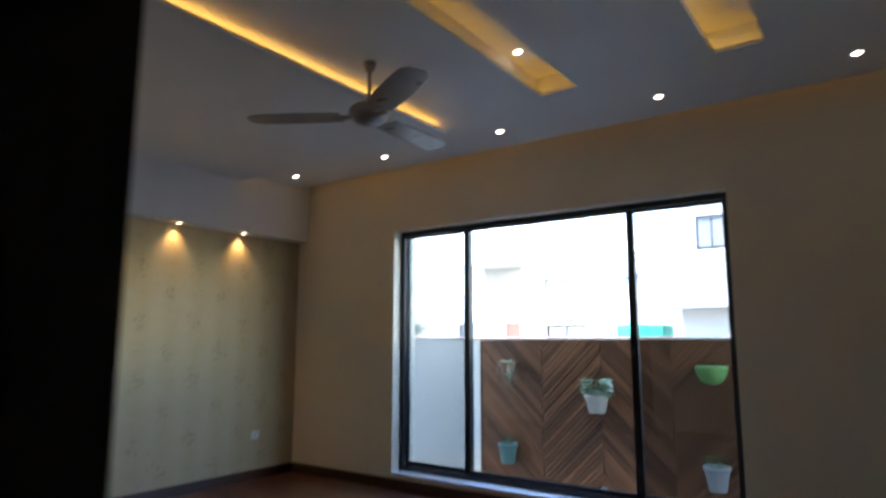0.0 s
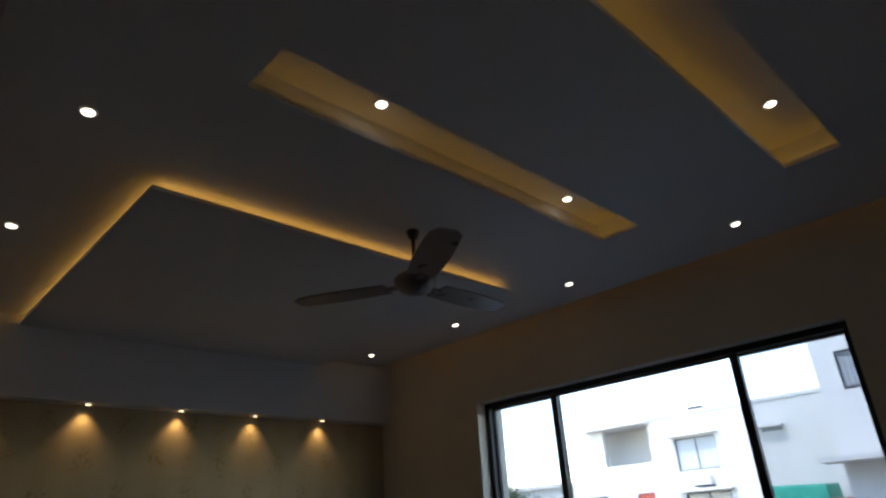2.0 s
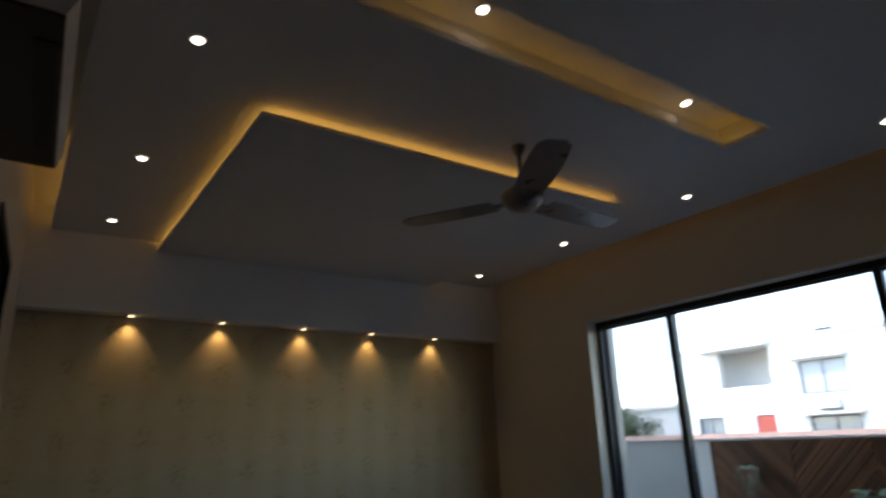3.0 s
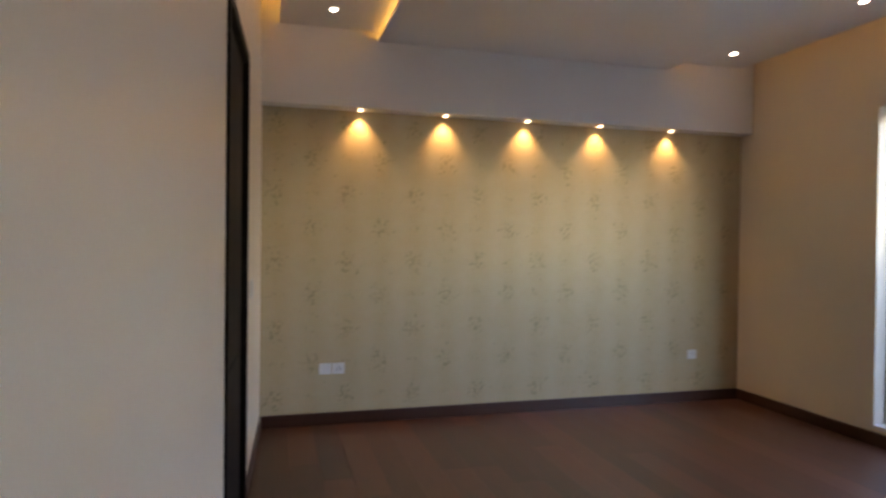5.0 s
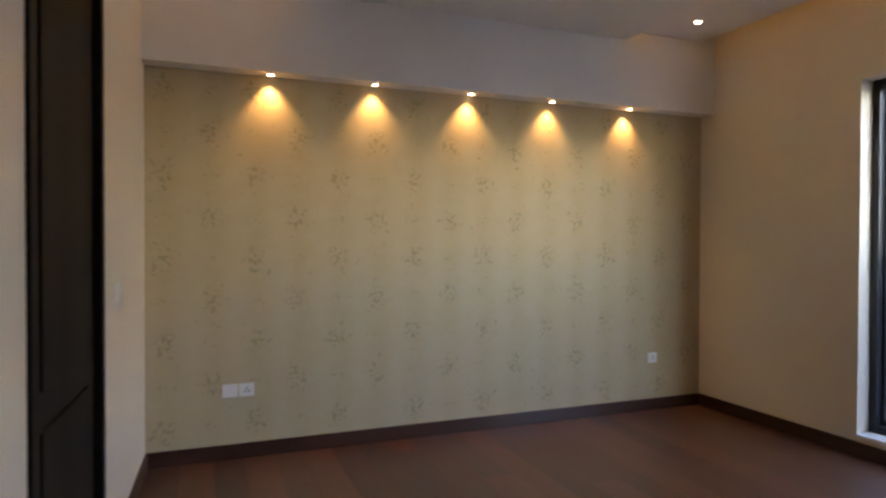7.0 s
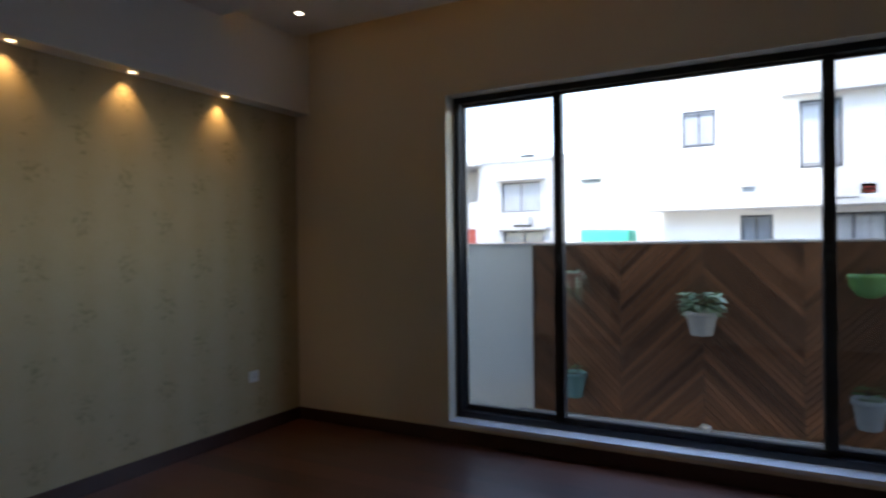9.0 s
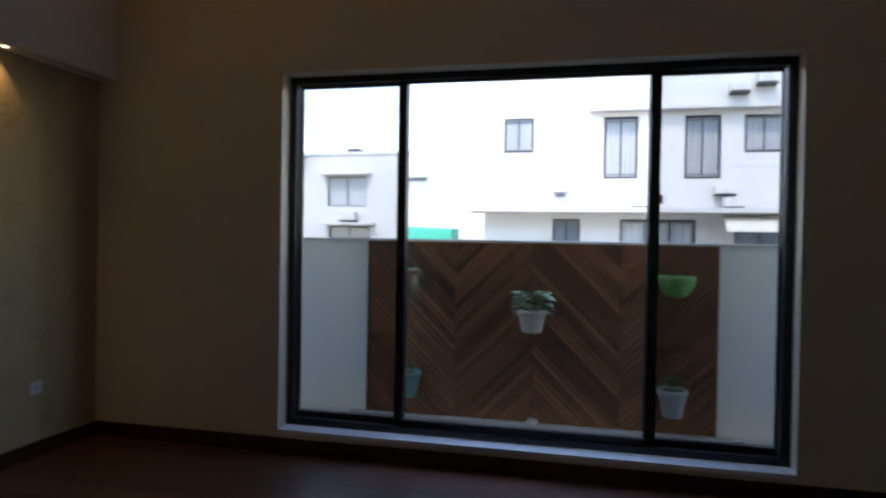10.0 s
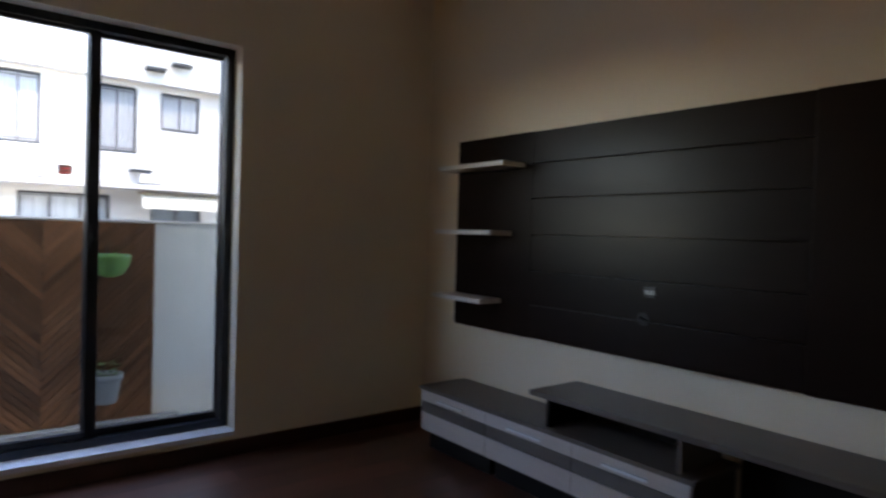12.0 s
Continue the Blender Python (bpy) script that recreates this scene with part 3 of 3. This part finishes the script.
# ---- outside: ground, boundary wall ----
setting("ground", boxes(((-400, 4.36, -0.35), (400, 900, -0.16))), EARTH, "dusty pale ground reaching far away", "ground")
setting("pavement", boxes(((-8, 4.36, -0.159), (14, 5.49, -0.13), 0.004)), PAVING, "pale concrete strip between house and boundary wall", "pavement")
bw = setting("wall_boundary", boxes(((-22, 5.52, -0.2), (22, 5.72, 1.44), 0.006)), RENDER, "grey-white rendered boundary wall", "wall")
setting("boundary_coping", boxes(((-22, 5.50, 1.44), (22, 5.74, 1.462), 0.005)), FACADE, "pale coping on the boundary wall", "coping")
clad = thing("timber_cladding", "dark stained timber boards in a chevron pattern on the boundary wall", "cladding")
part("backing", boxes(((1.57, 5.508, -0.09), (4.48, 5.5195, 1.438))), GASKET, clad)
CZ0, CZ1, PITCH = -0.09, 1.438, 0.064
cols = ((1.57, 2.35, -1), (2.35, 3.03, 1), (3.03, 3.75, -1), (3.75, 4.48, 1))
rnd = random.Random(5)


def clip_poly(poly, z, keep_above):
    out = []
    for i, p in enumerate(poly):
        q = poly[(i + 1) % len(poly)]
        pin, qin = (p[1] >= z) == keep_above, (q[1] >= z) == keep_above
        if pin:
            out.append(p)
        if pin != qin:
            f = (z - p[1]) / (q[1] - p[1])
            out.append((p[0] + f * (q[0] - p[0]), z))
    return out


for x0, x1, sgn in cols:
    w = x1 - x0
    z = CZ0 - (w if sgn > 0 else 0) - PITCH
    while z < CZ1 + w:
        za0, za1 = z, z + PITCH - 0.007
        poly = [(x0 + 0.002, za0), (x1 - 0.002, za0 + sgn * w), (x1 - 0.002, za1 + sgn * w), (x0 + 0.002, za1)]
        poly = clip_poly(clip_poly(poly, CZ0, True), CZ1, False) if poly else []
        z += PITCH
        if len(poly) < 3 or max(p[1] for p in poly) - min(p[1] for p in poly) < 0.02:
            continue
        yo = 5.494 - rnd.random() * 0.011
        bm = bmesh.new()
        fr = [bm.verts.new((px, yo, pz)) for px, pz in poly]
        bk = [bm.verts.new((px, 5.508, pz)) for px, pz in poly]
        bm.faces.new(fr)
        bm.faces.new(list(reversed(bk)))
        for i in range(len(poly)):
            j = (i + 1) % len(poly)
            bm.faces.new((fr[i], bk[i], bk[j], fr[j]))
        part("board", bm, DECK[0 if sgn > 0 else 1], clad)
part("edge_trim", boxes(((1.545, 5.482, -0.09), (1.569, 5.52, 1.438))), DECKWOOD, clad)
part("edge_trim", boxes(((4.481, 5.482, -0.09), (4.505, 5.52, 1.438))), DECKWOOD, clad)
setting("kerb", boxes(((1.4, 5.42, -0.131), (4.7, 5.50, -0.095), 0.006)), PAVING, "pale concrete kerb below the timber", "kerb")


def stone(x, y, z, r, seed):
    rng = random.Random(seed)
    ob = thing("stone", "small pale stone lying at the foot of the timber wall", "stone", "stones", at=(x, y, z))
    bm = bmesh.new()
    bmesh.ops.create_icosphere(bm, subdivisions=2, radius=r)
    for v in bm.verts:
        v.co = v.co * (0.8 + 0.4 * rng.random())
        v.co.z = max(v.co.z * 0.8, -r * 0.5)
    part("body", bm, PAVING, ob)
    return ob


stone(3.04, 5.44, -0.075, 0.045, 3)
stone(4.9, 5.30, -0.11, 0.05, 4)
stone(4.98, 5.36, -0.115, 0.035, 5)


def leafy(bm, centre, count, spread, size, droop, rng, up=1.0):
    """Many single leaves on short arcs about a centre."""
    for _ in range(count):
        a = rng.random() * 6.283
        out = spread * (0.35 + 0.65 * rng.random())
        h = up * spread * (rng.random() * 1.2 - 0.1) - droop * out * rng.random()
        base = Vector(centre) + Vector((math.cos(a) * out * 0.75, math.sin(a) * out * 0.45, h))
        d = Vector((math.cos(a), math.sin(a) * 0.7, 0.35 - droop * 1.2 - rng.random() * 0.5)).normalized()
        s = size * (0.6 + 0.7 * rng.random())
        side = d.cross(Vector((rng.random() - 0.5, rng.random() - 0.5, 1))).normalized() * s * 0.34
        mid = base + d * s * 0.5 + Vector((0, 0, s * 0.1))
        pts = [base, mid - side, base + d * s, mid + side]
        bm.faces.new([bm.verts.new(p) for p in pts])
    return bm


def wall_pot(x, z, r, h, mat, label, leaf=None, count=0, spread=0.12, size=0.06, droop=0.2, half=False, straw=0):
    root = thing("plant_pot", label, "plant pot", "pots hung on the timber wall", at=(x, 5.482 - r, z))
    bm = bmesh.new()
    if half:
        prof = ((r * 0.25, 0), (r * 0.6, h * 0.12), (r * 0.88, h * 0.5), (r * 0.98, h * 0.85), (r, h), (r * 0.94, h), (r * 0.9, h * 0.8))
    else:
        prof = ((r * 0.62, 0), (r * 0.68, h * 0.1), (r * 0.88, h * 0.75), (r * 0.9, h * 0.8), (r, h * 0.82), (r, h), (r * 0.92, h), (r * 0.88, h * 0.85))
    lathe(bm, prof, (0, 0, 0))
    part("pot", bm, mat, root, smooth=True)
    bm = bmesh.new()
    tube(bm, (0, 0, h * 0.84), (0, 0, h * 0.88), r * 0.89, seg=24)
    part("soil", bm, SOIL, root, "dark soil")
    part("hook", boxes(((-0.008, r - 0.012, h * 0.5), (0.008, r, h + 0.05), 0.002)), GRILLE, root)
    rng = random.Random(int(x * 100 + z * 1000))
    if count:
        part("foliage", leafy(bmesh.new(), (0, 0, h * 0.95), count, spread, size, droop, rng), leaf, root, "leaves")
    if straw:
        bm = bmesh.new()
        for _ in range(straw):
            a = rng.random() * 6.283
            reach, fall = 0.05 + 0.11 * rng.random(), 0.08 + 0.32 * rng.random()
            prev = None
            for i in range(7):
                s = i / 6
                p = Vector((math.cos(a) * reach * math.sqrt(s), math.sin(a) * reach * 0.6 * math.sqrt(s) - 0.02, h * 0.95 + 0.07 * math.sin(s * 2.2) - fall * s * s))
                sd = Vector((math.sin(a), -math.cos(a), 0)) * (0.0055 * (1.1 - s))
                cur = (bm.verts.new(p - sd), bm.verts.new(p + sd))
                if prev:
                    bm.faces.new((prev[0], prev[1], cur[1], cur[0]))
                prev = cur
        part("trailing_leaves", bm, leaf, root, "thin trailing leaves")
    return root


wall_pot(3.03, 0.70, 0.128, 0.19, WHITEPOT, "cream pot with a bushy green plant on the timber wall", PALELEAF, 190, 0.145, 0.085, 0.14)
wall_pot(1.97, 1.06, 0.095, 0.13, TERRACOTTA, "brown pot with a trailing grassy plant on the timber wall", PALELEAF, straw=44)
wall_pot(1.97, 0.09, 0.11, 0.22, TEALPOT, "teal green pot with a small plant on the timber wall", LEAF, 30, 0.09, 0.04, 0.1)
wall_pot(4.16, 1.03, 0.145, 0.17, GREENPOT, "bright green bowl pot hung on the timber wall", LEAF, 12, 0.08, 0.03, 0.1, half=True)
wall_pot(4.15, 0.08, 0.118, 0.22, GREYPOT, "grey-white pot with a small plant on the timber wall", LEAF, 60, 0.10, 0.04, 0.1)

# ---- outside: own house mass, neighbours ----
# Upper storey and flanks, out of view, widened to shade yard and boundary wall.
setting("wall_unseen_upper", boxes(((-9.0, -9.0, 3.56), (15.0, 4.35, 7.2))), FACADE2, "unseen upper storey added to shade the yard", "wall")
setting("wall_unseen_side", boxes(((-9.0, -9.0, -0.3), (-0.26, 4.35, 3.55)), ((LX + 0.26, -9.0, -0.3), (15.0, 4.35, 3.55)), ((-0.26, -9.0, -0.3), (LX + 0.26, -3.01, 3.55))), FACADE2, "unseen masonry added to keep side light off the yard", "wall")


def house_window(root, x0, x1, z0, z1, y, bars=0, curtain=False, hood=False, mullions=1, pale=False):
    """A framed window let into a facade that faces south at y."""
    w = part("window", boxes(((x0, y - 0.02, z0), (x0 + 0.055, y + 0.06, z1)), ((x1 - 0.06, y - 0.02, z0), (x1, y + 0.06, z1)),
                             ((x0 + 0.06, y - 0.02, z0), (x1 - 0.055, y + 0.06, z0 + 0.055)), ((x0 + 0.06, y - 0.02, z1 - 0.055), (x1 - 0.055, y + 0.06, z1))), FRAMEGREY if pale else GRILLE, root, "grey framed window" if pale else "dark framed window")
    part("pane", boxes(((x0 + 0.05, y + 0.02, z0 + 0.05), (x1 - 0.05, y + 0.05, z1 - 0.05))), CURTAIN if curtain else DARKGLASS, w)
    for k in range(mullions):
        xm = x0 + (x1 - x0) * (k + 1) / (mullions + 1)
        part("mullion", boxes(((xm - 0.025, y - 0.015, z0 + 0.05), (xm + 0.025, y + 0.03, z1 - 0.05))), FRAMEGREY if pale else GRILLE, w)
    if bars:
        bm = bmesh.new()
        for k in range(bars):
            xm = x0 + (x1 - x0) * (k + 0.5) / bars
            rbox(bm, (xm - 0.007, y - 0.05, z0 + 0.02), (xm + 0.007, y - 0.022, z1 - 0.02))
        for k in range(2):
            zm = z0 + (z1 - z0) * (0.07 + 0.86 * k)
            rbox(bm, (x0, y - 0.05, zm - 0.015), (x1, y - 0.022, zm + 0.015))
        part("grille", bm, FRAMEGREY, w)
    if hood:
        part("hood", boxes(((x0 - 0.2, y - 0.45, z1 + 0.05), (x1 + 0.2, y + 0.02, z1 + 0.14), 0.01)), FACADE, root)
    return w


def wall_with_holes(x0, x1, z0, z1, y0, y1, holes):
    """A wall of blocks round rectangular openings (x0, x1, z0, z1)."""
    xs_ = sorted({x0, x1, *[h[0] for h in holes], *[h[1] for h in holes]})
    zs_ = sorted({z0, z1, *[h[2] for h in holes], *[h[3] for h in holes]})
    bm = bmesh.new()
    for a, b in zip(xs_, xs_[1:]):
        run = None
        for c, d in zip(zs_, zs_[1:]):
            mx, mz = (a + b) / 2, (c + d) / 2
            solid = not any(h[0] < mx < h[1] and h[2] < mz < h[3] for h in holes)
            if solid:
                run = (run[0], d) if run else (c, d)
            elif run:
                rbox(bm, (a, y0, run[0]), (b, y1, run[1]))
                run = None
        if run:
            rbox(bm, (a, y0, run[0]), (b, y1, run[1]))
    return bm


def outdoor_unit(root_label, x, y, z, w=0.8, h=0.55, d=0.3):
    root = thing("outdoor_unit", root_label, "outdoor unit", "outdoor units on facades", at=(x, y, z))
    part("case", boxes(((-w / 2, -d, 0), (w / 2, 0, h), 0.02)), FACADE, root)
    bm = bmesh.new()
    tube(bm, (0, -d - 0.012, h / 2), (0, -d, h / 2), h * 0.38, seg=20)
    part("fan_grille", bm, FACADE2, root, "grey round grille")
    part("bracket", boxes(((-w / 2, -d, -0.06), (w / 2, 0, -0.002))), GRILLE, root)
    return root


def vent_hood(x, y, z, w=0.7):
    root = thing("wall_vent", "small concrete ledge on a white facade, its dark underside drawn in", "vent", "facade vents", at=(x, y, z))
    part("ledge", boxes(((-w / 2, -0.4, 0), (w / 2, 0, 0.08), 0.01)), FACADE2, root)
    # Dark strip drawn below the ledge as its shaded underside.
    part("ledge_shade", boxes(((-w / 2 + 0.08, -0.02, -0.12), (w / 2 - 0.08, 0.0, -0.003))), DARKGLASS, root)
    return root


# neighbour with the long ledge
BY = 17.6
hb_ = thing("house", "large white two-storey house with barred upper windows", "house", "neighbouring houses")
upper = ((1.22, 2.05, 3.97, 4.93), (3.93, 4.83, 3.24, 4.91), (6.0, 6.90, 3.23, 4.90), (7.45, 8.45, 3.90, 4.88))
lower = ((2.60, 3.34, 1.0, 2.15), (4.40, 6.33, 0.9, 2.15), (7.28, 8.55, 0.0, 1.92))
part("upper_wall", wall_with_holes(0.69, 3.80, 2.32, 6.20, BY, BY + 0.3, upper), FACADE, hb_)
# Greyer copy of the facade colour carries the right part's duller light.
part("upper_wall", wall_with_holes(3.80, 13.0, 2.32, 5.08, BY + 0.06, BY + 0.36, upper), FACADE2, hb_)
part("parapet", boxes(((3.60, BY - 0.28, 5.08), (13.0, BY + 0.4, 6.31), 0.02)), FACADE, hb_)
part("parapet_drip", boxes(((3.56, BY - 0.31, 5.02), (13.0, BY + 0.05, 5.08), 0.008)), FACADE2, hb_)
part("ledge", boxes(((0.35, BY - 0.7, 2.30), (13.0, BY + 0.3, 2.43), 0.015)), FACADE2, hb_)
part("lower_wall", wall_with_holes(0.69, 13.0, -0.2, 2.30, BY + 0.1, BY + 0.4, lower), FACADE2, hb_)
part("body", boxes(((0.72, BY + 0.42, -0.2), (13.0, BY + 12, 6.15))), FACADE, hb_)
for k, (a, b, c, d) in enumerate(upper):
    house_window(hb_, a, b, c, d, BY + (0.05 if k == 0 else 0.12), bars=7, curtain=True)
for k, (a, b, c, d) in enumerate(lower):
    house_window(hb_, a, b, c, d, BY + 0.18, bars=6 if k == 0 else 9 if k == 1 else 0, curtain=k == 1, mullions=2 if k == 1 else 1)
bm = bmesh.new()
prev = None
for i in range(9):
    s = i / 8
    y, z = BY - 0.75 * math.sin(s * 1.5), 1.80 + 0.44 * math.cos(s * 1.5)
    cur = [bm.verts.new((x, y + o, z + o)) for x in (6.92, 8.85) for o in (0, 0.03)]
    if prev:
        for i1, i2 in ((0, 2), (1, 3)):
            bm.faces.new((prev[i1], prev[i2], cur[i2], cur[i1]))
        bm.faces.new((prev[0], prev[1], cur[1], cur[0]))
        bm.faces.new((prev[2], prev[3], cur[3], cur[2]))
    prev = cur
part("awning", bm, CANVAS, hb_, "cream canvas awning")
outdoor_unit("white air conditioner outdoor unit on the upper facade", 7.22, BY - 0.28, 5.38, 0.45, 0.24)
outdoor_unit("white air conditioner outdoor unit on the upper facade", 7.85, BY - 0.28, 5.58, 0.45, 0.24)
outdoor_unit("white air conditioner outdoor unit between the windows", 6.98, BY + 0.05, 2.82, 0.5, 0.2)
outdoor_unit("white air conditioner outdoor unit over the ledge", 7.2, BY + 0.05, 2.49, 0.5, 0.24)
outdoor_unit("white air conditioner outdoor unit beside a red sign", 4.88, BY + 0.05, 2.49, 0.45, 0.28)
vent_hood(2.80, BY, 2.86, 0.42)
sign = thing("wall_sign", "small white sign with red bars on the white facade", "sign")
part("board", boxes(((5.17, BY + 0.0, 2.56), (5.50, BY + 0.055, 2.82), 0.01)), FACADE, sign)
for zz in (2.62, 2.71):
    part("bar", boxes(((5.24, BY - 0.006, zz), (5.44, BY + 0.0, zz + 0.018))), REDPAINT, sign, "red bar")

# neighbour with the balcony, further off
AY = 24.5
ha = thing("house", "white two-storey house with a balcony and flat roof", "house", "neighbouring houses")
aw = ((-6.98, -5.28, 2.86, 4.10), (-10.25, -8.05, 3.0, 4.85), (-6.9, -5.1, 0.9, 2.05), (-11.6, -10.4, 1.0, 2.2), (-9.0, -8.2, 0.8, 2.2))
part("front_wall", wall_with_holes(-11.95, 0.0, -0.2, 4.98, AY, AY + 0.3, aw), FACADE, ha)
part("parapet", boxes(((-12.0, AY - 0.06, 4.98), (0.0, AY + 0.3, 5.12), 0.02)), FACADE, ha)
part("body", boxes(((-11.95, AY + 1.6, -0.2), (-0.8, AY + 10, 4.95)), ((-8.0, AY + 0.3, -0.2), (-0.8, AY + 1.6, 4.95)), ((-11.95, AY + 0.3, -0.2), (-8.0, AY + 1.6, 2.95)), ((-11.95, AY + 0.3, 4.9), (-8.0, AY + 1.6, 4.97))), FACADE2, ha)
part("roof_box", boxes(((-6.35, AY + 0.5, 4.95), (-5.75, AY + 1.1, 5.32), 0.02)), GRILLE, ha, "dark roof vent box")
part("balcony_slab", boxes(((-11.0, AY - 0.55, 4.86), (-7.9, AY + 0.02, 4.97), 0.015)), FACADE, ha)
house_window(ha, *aw[0], AY + 0.1, curtain=True, hood=True, pale=True)
house_window(ha, *aw[2], AY + 0.1, curtain=False, hood=True)
house_window(ha, *aw[3], AY + 0.1, bars=5)
part("red_door", boxes(((-9.0, AY + 0.08, 0.8), (-8.2, AY + 0.14, 2.2), 0.01)), REDPAINT, ha, "red painted door")
part("balcony_rail", boxes(((-10.25, AY - 0.02, 3.0), (-8.05, AY + 0.1, 3.35), 0.02)), FACADE, ha)
vent_hood(-3.12, AY, 4.02, 0.9)
outdoor_unit("white air conditioner outdoor unit above a low window", -6.0, AY, 2.3, 0.7, 0.32)
tarp = thing("water_tank", "teal tarpaulin over a tank behind the boundary wall", "tank cover")
bm = boxes(((-2.95, AY - 2.2, 1.28), (-1.2, AY - 0.8, 1.98), 0.1))
for v in bm.verts:
    v.co.z += 0.04 * math.sin(v.co.x * 9) - 0.06 * (v.co.x + 2.0)
part("cover", bm, TEALCLOTH, tarp)
part("stand", boxes(((-2.8, AY - 2.0, -0.16), (-1.35, AY - 1.0, 1.30))), GRILLE, tarp)
nw = setting("wall_neighbour", boxes(((-24, 18.0, -0.2), (0.6, 18.2, 1.53), 0.01)), BRICKPINK, "low pinkish brick wall in front of the far house", "wall")
hc = thing("house", "low pale building far behind the trees", "house", "neighbouring houses")
part("wall", boxes(((-34, 36.0, -0.2), (-15.2, 44, 3.3), 0.02)), FACADE2, hc)
part("roof", boxes(((-34.3, 35.7, 3.3), (-14.9, 44.3, 3.55), 0.02)), FACADE, hc)


def tree(x, y, height, crown, seed):
    rng = random.Random(seed)
    root = thing("tree", "small leafy green tree beyond the boundary wall", "tree", "far trees", at=(x, y, -0.2))
    bm = bmesh.new()
    tube(bm, (0, 0, 0), (0.1, 0, height * 0.55), 0.12, 0.07, 10)
    tips = []
    for k in range(7):
        a = k * 0.9 + rng.random()
        tip = Vector((math.cos(a) * crown * (0.3 + 0.4 * rng.random()), math.sin(a) * crown * (0.3 + 0.4 * rng.random()), height * (0.65 + 0.3 * rng.random())))
        tube(bm, (0.1, 0, height * (0.35 + 0.2 * rng.random())), tip, 0.05, 0.015, 6)
        tips.append(tip)
    part("trunk", bm, BARK, root)
    verts, faces = [], []
    for _ in range(2600):
        t = tips[rng.randrange(len(tips))]
        p = t + Vector((rng.gauss(0, crown * 0.22), rng.gauss(0, crown * 0.22), rng.gauss(0, crown * 0.17)))
        d = Vector((rng.gauss(0, 1), rng.gauss(0, 1), rng.gauss(0, 0.6))).normalized() * 0.11
        s = d.cross(Vector((rng.random(), rng.random(), 1))).normalized() * 0.045
        i = len(verts)
        verts += [p, p + d * 0.5 - s, p + d, p + d * 0.5 + s]
        faces.append((i, i + 1, i + 2, i + 3))
    me = bpy.data.meshes.new("crown")
    me.from_pydata(verts, [], faces)
    me.materials.append(TREELEAF)
    c = new("crown", me)
    c.parent = root
    return root


tree(-15.6, 25.0, 3.0, 1.5, 1)
tree(-17.6, 26.0, 3.3, 1.7, 2)
tree(-19.8, 24.5, 2.7, 1.5, 3)
tree(-13.9, 22.0, 2.3, 1.0, 4)

# ---- floor planks, laid along the window wall ----
PW, PL = 0.192, 1.215
rnd = random.Random(11)
plank = boxes(((0, 0.0005, -0.012), (PL - 0.001, PW - 0.0005, 0.0)))
plank_mesh = mesh_of("plank", plank, FLOORWOOD)
cut = {}
y = -1.42
while y < NY:
    x = -rnd.choice((0.0, 0.3, 0.6, 0.9)) - 0.02
    while x < LX:
        a, b = max(x, 0.0), min(x + PL, LX)
        if b - a > 0.05:
            if b - a > PL - 0.001:
                me = plank_mesh
            else:
                key = round(b - a, 2)
                if key not in cut:
                    cut[key] = mesh_of("plank", boxes(((0, 0.0005, -0.012), (b - a - 0.001, PW - 0.0005, 0.0))), FLOORWOOD)
                me = cut[key]
            p = new("plank", me)
            p.location = (a, y, 0)
            p.parent = floor
        x += PL
    y += PW
